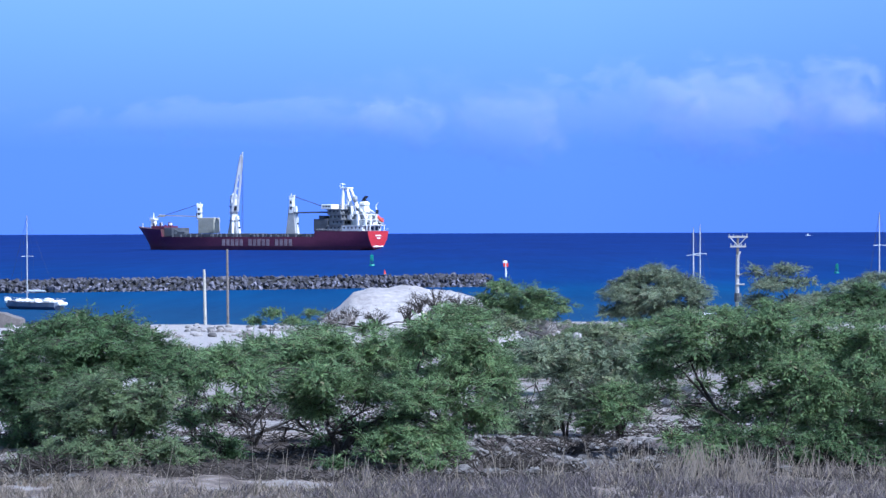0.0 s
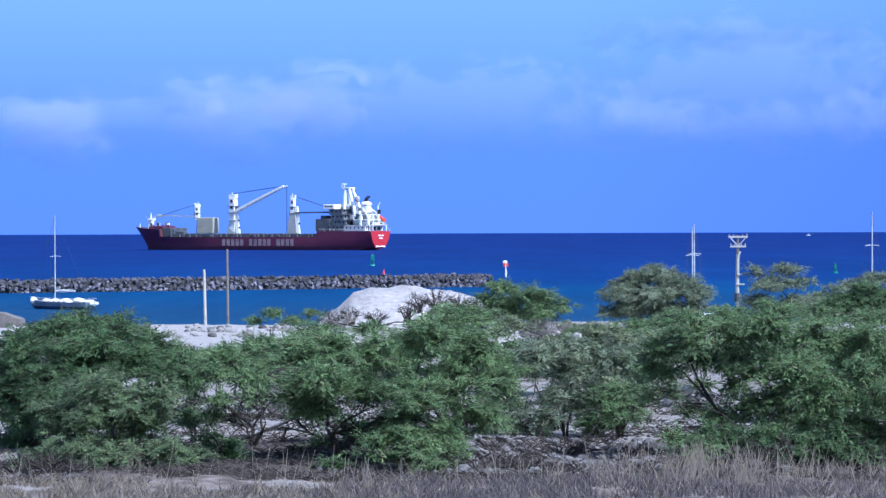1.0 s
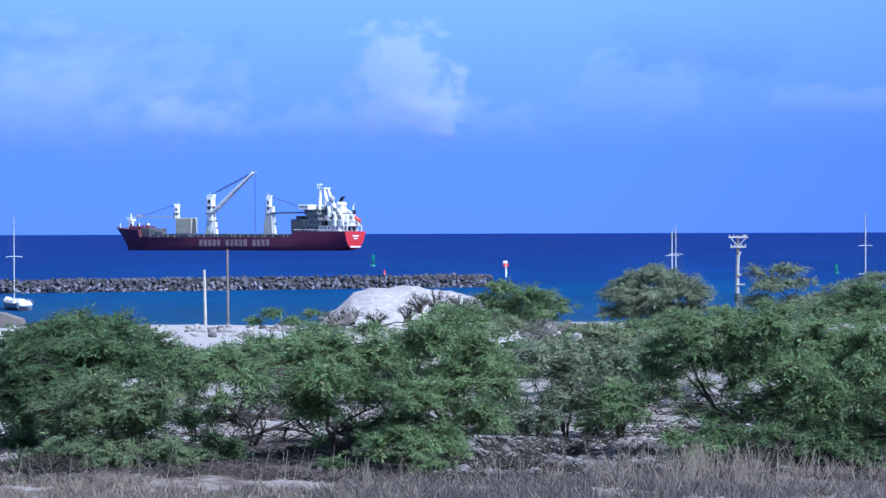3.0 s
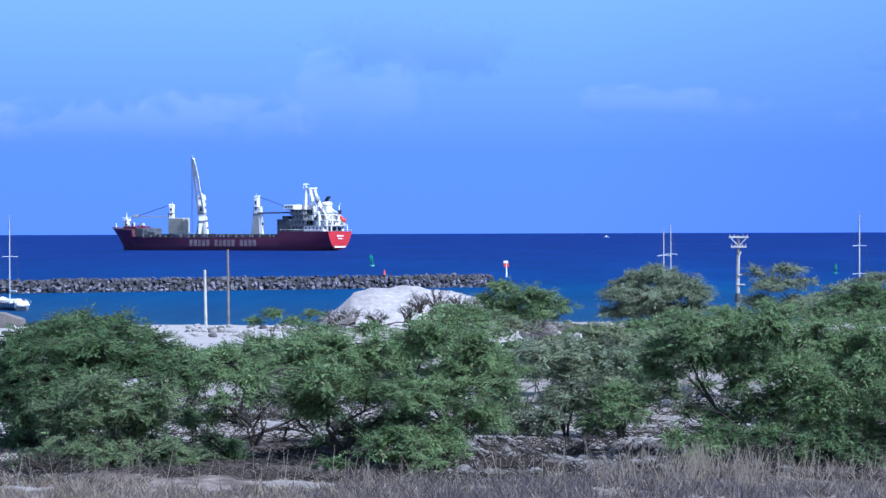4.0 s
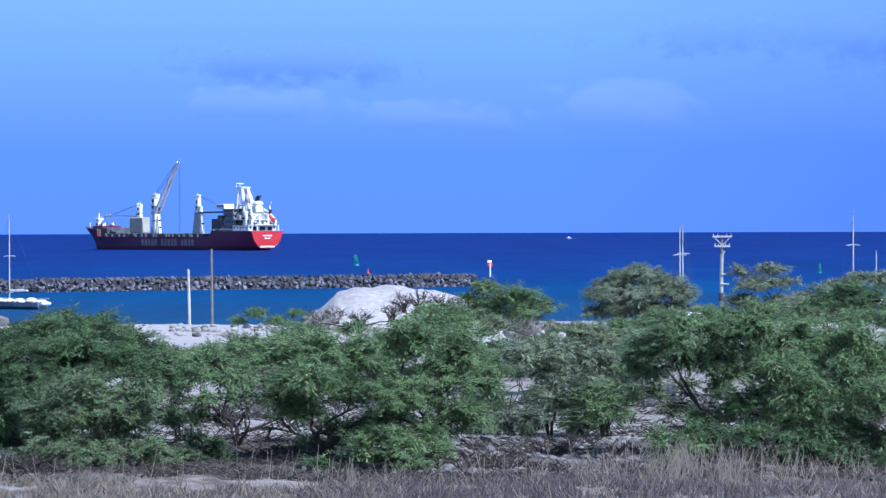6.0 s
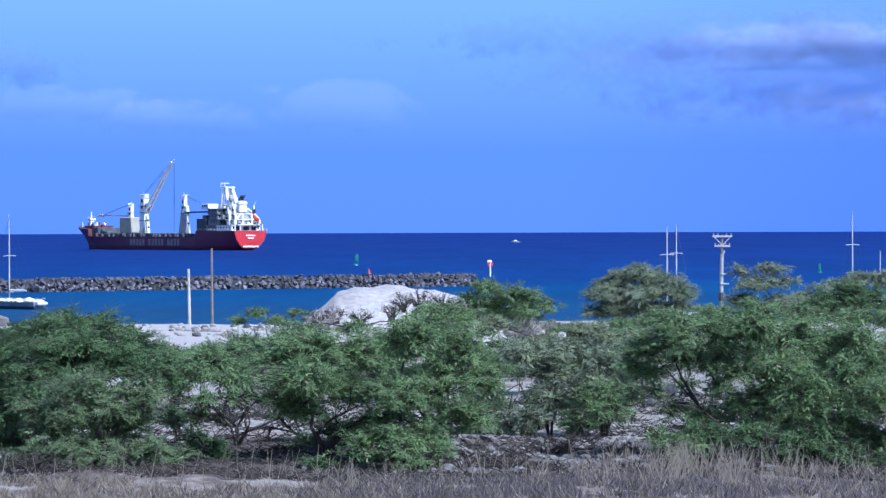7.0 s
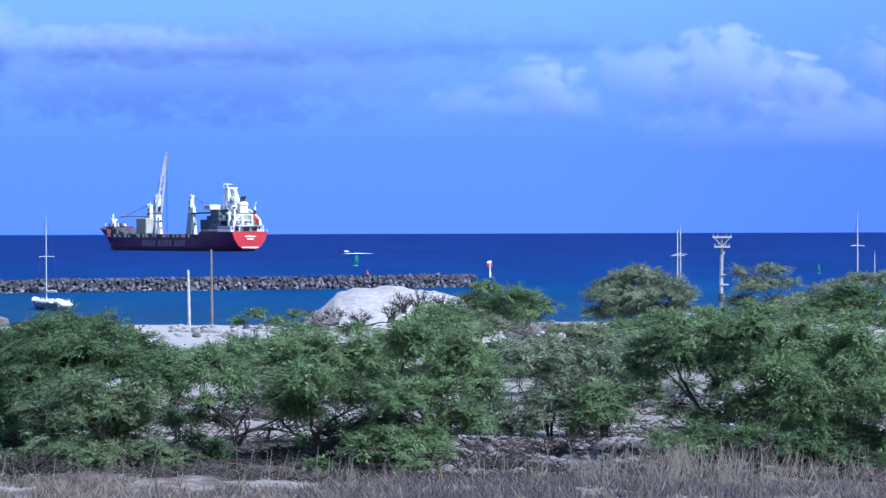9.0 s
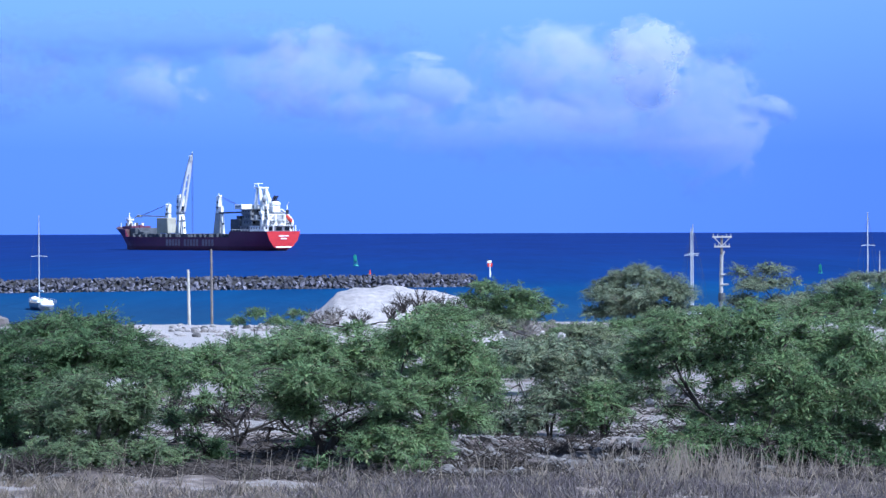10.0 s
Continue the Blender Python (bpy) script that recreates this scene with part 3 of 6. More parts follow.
# open white framework round the funnel casing
for x in (-81.0, -76.0):
    for y in (8.6, 3.2, -3.2, -8.6):
        bm = new_bm()
        wide = 0.75 if abs(y) > 5 else 0.45
        box(bm, x - 0.6, x + 0.6, y - wide, y + wide, 14.2 if x < -80 else 14.0, 17.2 if x < -80 and abs(y) > 5 else 20.4, 0.1)
        part("frame_post", bm, WHITE, ship)
for z, hw, x0 in ((17.2, 8.8, -81.8), (20.4, 7.6, -79.0)):
    bm = new_bm()
    box(bm, x0, -71.4, -hw, hw, z, z + 0.45, 0.1)
    part("frame_deck", bm, WHITE, ship)
for s in (1, -1):
    bm = new_bm()
    tube(bm, [(-81.5, s * 8.4, 17.6), (-79.0, s * 6.9, 20.8), (-75.5, s * 4.8, 23.6)], 0.45, 6)
    tube(bm, [(-79.2, s * 3.0, 20.6), (-81.2, s * 8.2, 17.4)], 0.35, 6)
    part("frame_strut", bm, WHITE, ship)
    bm = new_bm()
    box(bm, -81.9, -79.4, s * 6.0 - 1.2, s * 6.0 + 1.2, 14.3, 16.0, 0.15)
    part("winch", bm, (DARK_GREY, BLACK)[s < 0], ship)
# flat dark panels paint the shade inside recesses
for y, z, w, h in ((0, 11.4, 2.0, 2.2), (5.5, 11.4, 1.6, 2.2), (-5.5, 11.4, 1.6, 2.2)):
    bm = new_bm()
    box(bm, -80.2, -80.0, y - w, y + w, z, z + h)
    part("opening", bm, BLACK, ship, "dark panel for a shaded recess in the stern house")
bm = new_bm()
box(bm, -80.4, -71.6, -7.4, 7.4, 14.3, 17.1, 0.1)
part("engine_casing", bm, WHITE, ship, "white machinery casing inside the framework")
# dark patches paint shadow onto the white casing
for y0, z0, w, h in ((-6.6, 14.5, 1.6, 1.5), (-3.0, 15.6, 1.2, 1.3), (0.6, 14.4, 1.3, 2.0), (3.6, 15.2, 1.5, 1.7), (6.4, 14.6, 0.9, 1.2)):
    bm = new_bm()
    box(bm, -80.55, -80.38, y0 - w, y0 + w * 0.6, z0, z0 + h)
    part("opening", bm, DARK_GREY, ship, "dark panel for a shaded recess in the white casing")
bm = new_bm()
box(bm, -78.6, -71.8, -6.4, 6.4, 17.7, 20.3, 0.1)
part("casing_top", bm, GREY_AND_SHADE, ship)
# clutter, its dark boxes also standing in for shaded voids
clutter = random.Random(15)
for k in range(14):
    bm = new_bm()
    cx, cy, cw, ch = clutter.uniform(-80.5, -69), clutter.uniform(-8, 9), clutter.uniform(0.6, 1.7), clutter.uniform(0.8, 2.6)
    cz = 20.8 if k % 2 else 17.6
    box(bm, cx - cw, cx + cw, cy - cw * 0.8, cy + cw * 0.8, cz, cz + ch, 0.12)
    part("deck_locker", bm, (WHITE, DARK_GREY, WHITE, GREY_AND_SHADE, BLACK)[k % 5], ship)
for s in (1, -1):
    bm = new_bm()
    for o in (-0.5, 0.5):
        tube(bm, [(-82.0, s * 4.6 + o, 14.4), (-79.0, s * 7.4 + o, 20.6)], 0.16, 4)
    for k in range(9):
        u = (k + 0.5) / 9
        box(bm, -82.0 + 3.0 * u - 0.2, -82.0 + 3.0 * u + 0.2, s * (4.6 + 2.8 * u) - 0.5, s * (4.6 + 2.8 * u) + 0.5, 14.4 + 6.2 * u, 14.5 + 6.2 * u)
    part("stairway", bm, WHITE, ship)
bm = new_bm()
rings = [[(-71.0 + r * math.cos(a), 3.6 + r * math.sin(a), z) for a in np.linspace(0, math.tau, 13)[:-1]] for r, z in ((0.5, 27.4), (1.3, 28.2), (1.6, 29.4), (1.3, 30.6), (0.5, 31.3))]
loft(bm, rings, closed=True)
tube(bm, [(-71, 3.6, 21), (-71, 3.6, 27.6)], 0.4, 6)
part("radar_dome", bm, GREY_AND_SHADE, ship, "pale radome on a post")
bm = new_bm()
box(bm, -60, -53, -11.5, 11.5, 23.6, 26.4, 0.2)
bridge = part("bridge", bm, WHITE, ship, "white bridge with wide wings")
bm = new_bm()
box(bm, -53.1, -52.9, -11.3, 11.3, 24.7, 25.8)
part("window_band", bm, BLACK, bridge, "dark bridge windows")
for s in (1, -1):
    for x in (-58.8, -57.0, -55.2):
        bm = new_bm()
        box(bm, x, x + 1.2, s * 11.5 - 0.04, s * 11.5 + 0.04, 24.7, 25.7)
        part("window", bm, BLACK, bridge)
bm = new_bm()
for y in (3.4, -3.4):
    tube(bm, [(-62.5, y, 23.6), (-62.5, y * 0.7, 36)], [1.25, 0.8], 6)
    tube(bm, [(-69.5, y * 1.1, 14.2), (-68.8, y, 24), (-64.4, y * 0.6, 36)], [1.2, 1.2, 0.8], 6)
box(bm, -69, -62, -3.6, 3.6, 25.2, 26.0, 0.1)
box(bm, -65.8, -60.8, -3.4, 3.4, 35.4, 36.2, 0.1)
tube(bm, [(-60.5, 0, 36), (-60.5, 0, 38.6)], 0.22, 5)
tube(bm, [(-60.5, -3, 38.2), (-60.5, 3, 38.2)], 0.18, 5)
tube(bm, [(-60.5, 2.8, 36), (-60.5, 2.8, 37.6)], 0.18, 5)
part("radar_mast", bm, WHITE, ship)
bm = new_bm()
box(bm, -76.5, -72.2, -4.0, 1.5, 21.4, 25.4, 0.5, 0.95)
box(bm, -76.9, -71.9, -4.3, 1.8, 25.4, 28.0, 0.8, 0.85)
fun = part("funnel", bm, WHITE, ship)
bm = new_bm()
box(bm, -75.8, -72.9, -3.2, 0.7, 27.9, 28.6, 0.3)
for y in (-2.4, -1.2, 0.0):
    tube(bm, [(-74, y, 28.4), (-74.4, y, 29.6), (-76.0, y, 31.0)], 0.45, 7)
part("exhaust_cap", bm, BLACK, fun, "black funnel top with exhaust pipes")
bm = new_bm()
tube(bm, [(-79.5, -6.5, 17.5), (-79.0, -6.5, 25.5), (-80.5, -6.5, 27.5)], [0.5, 0.35, 0.2], 6)
tube(bm, [(-79.5, -6.5, 17.5), (-72.5, -6.5, 17.5)], 0.3, 5)
for y in (9.8, 6.0, -9.8):
    tube(bm, [(-82.5, y, 11), (-82.5, y, 14.6)], 0.35, 6)
box(bm, -83, -79.5, -8, 8, 14.3, 14.7)
for k in range(6):
    tube(bm, [(-83, -8 + 3.2 * k, 14.7), (-83, -8 + 3.2 * k, 15.8)], 0.07, 4)
tube(bm, [(-83, -8, 15.8), (-83, 8, 15.8)], 0.07, 4)
part("aft_platform", bm, WHITE, ship)
bm = new_bm()
rings = []
for k, (x, r) in enumerate(((-4.2, 0.3), (-3.4, 1.0), (-1, 1.45), (2, 1.4), (3.6, 0.95), (4.2, 0.3))):
    rings.append([(x * 0.8, r * math.cos(a) * 0.75, r * math.sin(a) * 0.7) for a in np.linspace(0, math.tau, 11)[:-1]])
loft(bm, rings, closed=True)
box(bm, -2.7, -1.1, -0.6, 0.6, 0.7, 1.4, 0.2)
boat = part("lifeboat", bm, ORANGE, ship, "orange free-fall lifeboat")
boat.matrix_basis = pose(-82.0, -5.5, 18.2, 0, -38, 0)
bm = new_bm()
for s in (1, -1):
    tube(bm, [(-85.5, -5.5 + s * 1.2, 14.0), (-78.5, -5.5 + s * 1.2, 19.6)], 0.22, 5)
    tube(bm, [(-80, -5.5 + s * 1.2, 14), (-79.5, -5.5 + s * 1.2, 18.6)], 0.22, 5)
part("launch_ramp", bm, GREY_AND_SHADE, ship)


# ---- sailing yachts ----
def yacht(name_label, hull_mat, length, beam, mast, second=False, spread=0.56, deck=None, lift=0.0, boom=2.0):
    y = thing("sailing_yacht", pose(0, 0, 0), name_label, "sailboat")
    bm = new_bm()
    rings = []
    for u, b, zt in ((-0.5, 0.72, 0.98), (-0.42, 0.82, 0.93), (-0.1, 1.0, 0.9), (0.2, 0.84, 1.0), (0.4, 0.4, 1.15), (0.5, 0.03, 1.3)):
        x = u * length
        hb, zt = b * beam / 2, zt + lift
        xw = x - (0.9 if u > 0.3 else 0)
        rings.append([(xw, 0, -0.55), (xw, -hb * 0.7, -0.1), (x, -hb * 0.95, 0.5), (x, -hb, zt), (x, hb, zt), (x, hb * 0.95, 0.5), (xw, hb * 0.7, -0.1)])
    loft(bm, rings, closed=True, mat=[1, 1, 0, 2, 0, 1, 1])
    part("hull", bm, [hull_mat, NAVY, deck or GELCOAT], y)
    bm = new_bm()
    box(bm, -0.18 * length, 0.24 * length, -beam * 0.27, beam * 0.27, 0.9, 1.5, 0.15, 0.85)
    cabin = part("cabin", bm, GELCOAT, y)
    for k in range(4):
        x0 = -0.13 * length + k * 0.085 * length
        for s in (1, -1):
            bm = new_bm()
            box(bm, x0, x0 + 0.5, s * beam * 0.262 - 0.02, s * beam * 0.262 + 0.02, 1.1, 1.32)
            part("portlight", bm, BLACK, cabin)
    bm = new_bm()
    box(bm, -0.5 * length, -0.42 * length, -beam * 0.34, beam * 0.34, 0.85, 1.6, 0.15, 0.85)
    part("stern_dodger", bm, GELCOAT, y, "white canvas dodger over the cockpit")
    mx, wing = 0.10 * length, 1.35 if length > 12.1 else 0.95
    bm = new_bm()
    tube(bm, [(mx, 0, 1.2), (mx, 0, mast * 0.6), (mx, 0, mast)], [0.11, 0.10, 0.06], 7)
    part("mast", bm, ALLOY, y)
    for zz in ([spread] if not second else [0.45, 0.70]):
        bm = new_bm()
        tube(bm, [(mx - 0.1, -wing, mast * zz), (mx, 0, mast * zz + 0.1), (mx - 0.1, wing, mast * zz)], 0.06, 5)
        part("spreader", bm, ALLOY, y)
    bm = new_bm()
    tube(bm, [(mx - 0.1, 0, boom), (mx - 4.2, 0, boom + 0.1)], 0.07, 6)
    tube(bm, [(mx - 0.2, 0, boom + 0.15), (mx - 2.3, 0, boom + 0.22), (mx - 4.1, 0, boom + 0.2)], [0.14, 0.12, 0.07], 7)
    part("boom", bm, GELCOAT, y, "boom with furled white sail")
    bm = new_bm()
    tube(bm, [(0.49 * length, 0, 1.5), (mx, 0, mast * 0.98)], 0.02, 4)
    tube(bm, [(-0.48 * length, 0, 1.4), (mx, 0, mast)], 0.012, 4)
    for s in (1, -1):
        tube(bm, [(mx - 0.3, s * beam * 0.47, 1.1), (mx - 0.1, s * 1.3, mast * 0.56), (mx, 0, mast * 0.98)], 0.011, 4)
    part("rigging", bm, CABLE, y)
    bm = new_bm()
    for s in (1, -1):
        for k in range(7):
            xx = -0.45 * length + k * 0.14 * length
            hb = beam / 2 * (0.97 if k < 5 else 0.6)
            tube(bm, [(xx, s * hb * 0.95, 1.1), (xx, s * hb * 0.95, 1.75)], 0.025, 4)
        tube(bm, [(-0.45 * length, s * beam * 0.4, 1.72), (0, s * beam * 0.47, 1.72), (0.3 * length, s * beam * 0.3, 1.8), (0.48 * length, 0, 1.95)], 0.025, 4)
    tube(bm, [(0.5 * length, -0.3, 1.4), (0.51 * length, -0.3, 2.0), (0.51 * length, 0.3, 2.0), (0.5 * length, 0.3, 1.4)], 0.05, 5)
    part("lifeline", bm, ALLOY, y)
    return y


def covered_gear(y):
    """Bulky white covers along the deck, a dinghy slung over the stern and an awning aft."""
    for x, w, h in ((-3.6, 1.2, 0.52), (-1.0, 0.9, 0.40), (1.2, 0.8, 0.36), (3.0, 0.7, 0.34), (5.7, 0.45, 0.6)):
        bm = new_bm()
        rings = []
        for u in np.linspace(-1, 1, 7):
            r = math.sqrt(max(0.03, 1 - u * u))
            rings.append([(x + u * w, 0.8 * r * math.cos(a), 1.42 + h * r * math.sin(a)) for a in np.linspace(0, math.tau, 9)[:-1]])
        loft(bm, rings, closed=True)
        part("deck_cover", bm, GELCOAT, y, "white canvas cover over deck gear")
    bm = new_bm()
    rings = [[(-6.9 + 0.55 * r * math.cos(a), u, 1.0 + 0.45 * r * math.sin(a)) for a in np.linspace(0, math.tau, 9)[:-1]] for u, r in ((-1.1, 0.15), (-0.8, 0.6), (0, 0.75), (0.8, 0.7), (1.1, 0.35))]
    loft(bm, rings, closed=True)
    part("dinghy", bm, GELCOAT, y, "white dinghy slung at the stern")
    bm = new_bm()
    tube(bm, [(-5.9, 0.6, 1.0), (-6.2, 0.6, 1.9), (-7.0, 0.6, 1.8)], 0.05, 5)
    tube(bm, [(-5.9, -0.6, 1.0), (-6.2, -0.6, 1.9), (-7.0, -0.6, 1.8)], 0.05, 5)
    part("davit", bm, ALLOY, y)


yacht_left = yacht("slate-hulled sailing yacht with white covers and bare mast", SLATE, 12.3, 3.6, 15.5, deck=TEAK, lift=0.28, boom=2.9)
covered_gear(yacht_left)
yacht_a = yacht("sailing yacht with bare mast moored behind the trees", GELCOAT, 10.5, 3.3, 13.2, spread=0.72)
yacht_b = yacht("sailing yacht with tall bare mast moored behind the trees", NAVY, 11, 3.4, 13.6, spread=0.70)
yacht_c = yacht("sailing yacht with two pairs of spreaders moored behind the scrub", GELCOAT, 12, 3.6, 15.2, True)
yacht_d = yacht("sailing yacht with short bare mast moored beyond the scrub", NAVY, 8.5, 2.8, 9.3, spread=0.6)


# ---- breakwater ----
def rock_mesh(seed):
    r = random.Random(seed)
    bm = new_bm()
    for k in range(10):
        v = Vector((r.gauss(0, 1), r.gauss(0, 1), r.gauss(0, 1))).normalized()
        bm.verts.new((v.x * 0.62 * r.uniform(0.85, 1.2), v.y * 0.55, v.z * 0.45 * r.uniform(0.85, 1.1)))
    bmesh.ops.convex_hull(bm, input=bm.verts)
    bmesh.ops.delete(bm, geom=[v for v in bm.verts if not v.link_faces], context="VERTS")
    me = bpy.data.meshes.new("rock")
    bm.to_mesh(me)
    bm.free()
    me.materials.append(ROCK)
    return me


def breakwater():
    """A rubble mound, its axis running from the west shore out to its head."""
    bw = thing("breakwater", pose(-92, 518.5, 0, 0, 0, 23.5), "rubble breakwater of dark basalt boulders", "breakwater", kind="structure")
    length = 112
    bm = new_bm()
    sec = [(-4.2, -2.0), (-0.6, 2.2), (2.6, 2.2), (6.5, -2.0)]
    loft(bm, [[(x, y * k, z if z < 0 else z * k) for y, z in sec] for x, k in ((-60, 1), (length - 3, 1), (length, 0.6))], closed=True)
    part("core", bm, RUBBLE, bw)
    meshes = [rock_mesh(s) for s in range(14)]
    r = random.Random(11)
    extra = []
    count = 0
    for row, (y, z, size) in enumerate(((-4.0, -0.3, 1.15), (-3.2, 0.45, 1.2), (-2.3, 1.15, 1.2), (-1.4, 1.7, 1.2), (-0.5, 2.2, 1.2))):
        x = -8 + row * 0.6
        while x < length:
            s = size * r.uniform(0.6, 1.25)
            m = pose(x, y + r.uniform(-0.35, 0.35), z + r.uniform(-0.22, 0.25), r.uniform(-60, 60), r.uniform(-60, 60), r.uniform(0, 360)) @ Matrix.Diagonal((s, s, s, 1))
            if count < 300 and 2 + 20 * (row > 2) <= x:
                ob = new("boulder", r.choice(meshes))
                ob.parent, ob.matrix_basis = bw, m
                count += 1
            else:
                extra.append((r.choice(meshes), m))
            x += s * 1.0
    for x in np.arange(-58, length + 1, 0.95):
        for y, z in ((0.8, 2.3), (2.2, 2.3), (3.4, 1.6)):
            s = r.uniform(0.9, 1.4)
            extra.append((r.choice(meshes), pose(x, y + r.uniform(-0.3, 0.3), z + r.uniform(-0.2, 0.15), r.uniform(0, 60), r.uniform(0, 60), r.uniform(0, 360)) @ Matrix.Diagonal((s, s, s, 1))))
    bm = new_bm()
    for me, m in extra:
        k = len(bm.verts)
        bm.from_mesh(me)
        bm.verts.ensure_lookup_table()
        for v in bm.verts[k:]:
            v.co = m @ v.co
    tagged(part("rubble", bm, ROCK, bw), "loose boulders along crest and flank", kind="stuff")


breakwater()


# ---- marks and buoys ----
def buoy(label, paint, x, y, high, cone=False):
    b = thing("buoy", pose(x, y, 0), label, "buoy")
    bm = new_bm()
    w = high * 0.24
    tube(bm, [(0, 0, -0.6), (0, 0, -0.2), (0, 0, 0.3), (0, 0, high * 0.16)], [w * 0.7, w, w, w * 0.8], 12)
    part("float", bm, paint, b)
    bm = new_bm()
    if cone:
        tube(bm, [(0, 0, high * 0.16), (0, 0, high)], [w * 0.9, 0.06], 10)
        part("cone", bm, paint, b)
    else:
        for a in range(4):
            c, s = math.cos(a * math.pi / 2 + 0.4), math.sin(a * math.pi / 2 + 0.4)
            tube(bm, [(c * w * 0.7, s * w * 0.7, high * 0.15), (c * w * 0.45, s * w * 0.45, high * 0.9)], 0.09, 5)
        part("cage", bm, paint, b)
        bm = new_bm()
        box(bm, -w * 0.55, w * 0.55, -w * 0.55, w * 0.55, high * 0.42, high * 0.86, 0.08)
        part("day_board", bm, paint, b)
        bm = new_bm()
        tube(bm, [(0, 0, high * 0.86), (0, 0, high)], [0.2, 0.15], 8)
        part("lantern", bm, paint, b)
    return b


def sx(px, d):
    """Across, in metres, at depth d, from a picture column, to fit the camera's view."""
    return (px - 784) * d / FOCAL


buoy_a = buoy("green lattice channel buoy riding the swell", BUOY_GREEN, sx(658, 860), 860, 4.4)
buoy_b = buoy("small green channel buoy", BUOY_GREEN, sx(1479, 700), 700, 2.9)
buoy_c = buoy("small red conical buoy beyond the breakwater", BUOY_RED, sx(680, 640), 640, 2.6, True)

mark = thing("day_mark", pose(sx(895, 560), 560, 2.7), "orange and white day mark on a post at the breakwater head", "beacon")
bm = new_bm()
tube(bm, [(0, 0, -0.6), (0, 0, 2.4)], 0.16, 7)
tube(bm, [(0.2, 0, 0.0), (0.0, 0, 2.0)], 0.07, 5)
part("post", bm, GELCOAT, mark)
bm = new_bm()
box(bm, -0.55, 0.55, -0.12, 0.0, 1.7, 2.5, 0.03)
part("board", bm, BUOY_RED, mark, "red-orange board")
bm = new_bm()
box(bm, -0.65, 0.35, -0.14, 0.02, 2.52, 3.1, 0.03)
part("board", bm, GELCOAT, mark, "white board")
bm = new_bm()
box(bm, -0.7, -0.35, -0.16, 0.03, 3.0, 3.4, 0.03)
part("lantern", bm, NAVY, mark)


# ---- poles ----
def plain_pole(px, d, high, r, mat, lean, label):
    x = sx(px, d)
    z = land_height(x, d) - 0.5
    p = thing("pole", pose(x, d, z), label, "pole")
    bm = new_bm()
    tube(bm, [(0, 0, 0), (lean * 0.5, 0, high * 0.5), (lean, 0, high)], [r * 1.1, r, r * 0.85], 8)
    part("shaft", bm, mat, p)
    return p


plain_pole(363, 240, 5.85, 0.14, PALE_POLE, -0.1, "pale weathered wooden pole on the sand bank")
plain_pole(403, 240, 7.8, 0.12, BROWN_POLE, -0.05, "thin brown wooden pole on the sand bank")


def utility_pole():
    x, d = sx(1304, 235), 235
    p = thing("utility_pole", pose(x, d, 3.6), "weathered utility pole with wooden crossarms and insulators", "utility pole")
    bm = new_bm()
    tube(bm, [(0, 0, 0), (0.04, 0, 5), (0.08, 0, 7.1)], [0.19, 0.18, 0.165], 9)
    part("shaft", bm, GREY_POLE, p)
    bm = new_bm()
    tube(bm, [(0.07, 0, 7.0), (0.1, 0, 8.9)], [0.13, 0.12], 8)
    part("pole_top", bm, BROWN_POLE, p, "darker upper length of the pole")
    for z, w in ((8.75, 0.92), (7.85, 0.74)):
        bm = new_bm()
        box(bm, 0.1 - w, 0.1 + w, -0.22, -0.05, z - 0.09, z + 0.09, 0.01)
        arm = part("crossarm", bm, GREY_POLE, p)
        for k in (-0.9, -0.45, 0.45, 0.9):
            bm = new_bm()
            tube(bm, [(0.1 + k * w, -0.13, z + 0.09), (0.1 + k * w, -0.13, z + 0.28)], [0.03, 0.045], 6)
            part("insulator", bm, GREY_AND_SHADE, arm)
    bm = new_bm()
    for s in (1, -1):
        tube(bm, [(0.1, -0.18, 7.9), (0.1 + s * 0.75, -0.16, 8.7)], 0.05, 4)
    tube(bm, [(0.12, -0.2, 7.0), (0.32, -0.2, 7.4)], 0.08, 5)
    part("brace", bm, GREY_POLE, p)
    bm = new_bm()
    tube(bm, [(0.05, -0.25, 2.7), (0.05, -0.25, 3.5)], 0.33, 9)
    part("transformer", bm, DARK_GREY, p)
    bm = new_bm()
    tube(bm, [(-0.1, -0.2, 4.3), (0.7, -0.2, 4.3)], 0.09, 5)
    part("bracket_arm", bm, GREY_POLE, p)
    bm = new_bm()
    tube(bm, [(0.0, -0.25, 5.2), (0.45, -0.25, 5.25)], 0.09, 5)
    part("bracket_arm", bm, GREY_POLE, p)


utility_pole()


# ---- sand ----
def sand_mound():
    """A dumped heap with a flat crown and a long slope to one side."""
    prof = [(-9.0, 0.3), (-7.5, 1.2), (-6.3, 2.1), (-5.0, 3.2), (-4.1, 4.05), (-2.9, 4.36), (0.2, 4.45), (2.4, 4.0), (4.3, 3.5), (6.1, 2.7), (6.9, 1.6), (7.6, 0.4), (8.5, -0.6)]
    cx, cy = sx(735, 165), 165.0

    def height(x, y):
        u, v = x - cx, (y - cy) / 8.0
        z = np.interp(u, [p[0] for p in prof], [p[1] for p in prof])
        k = max(0.0, 1 - abs(v) ** 2.2)
        rough = 0.28 * noise.noise((u * 0.5, v * 4, 2)) + 0.10 * noise.noise((u * 1.9, v * 15, 5))
        return 5.0 + z * k ** 0.7 + (rough if z * k > 0.3 else -0.5)

    ob = grid_mesh("sand_mound", np.linspace(cx - 9, cx + 11, 70), np.linspace(cy - 8.2, cy + 8.2, 60), height, SAND, "heap of dumped white coral sand behind the trees", "sand heap")
    ob["kind"] = "thing"
    del ob["kind"]


sand_mound()


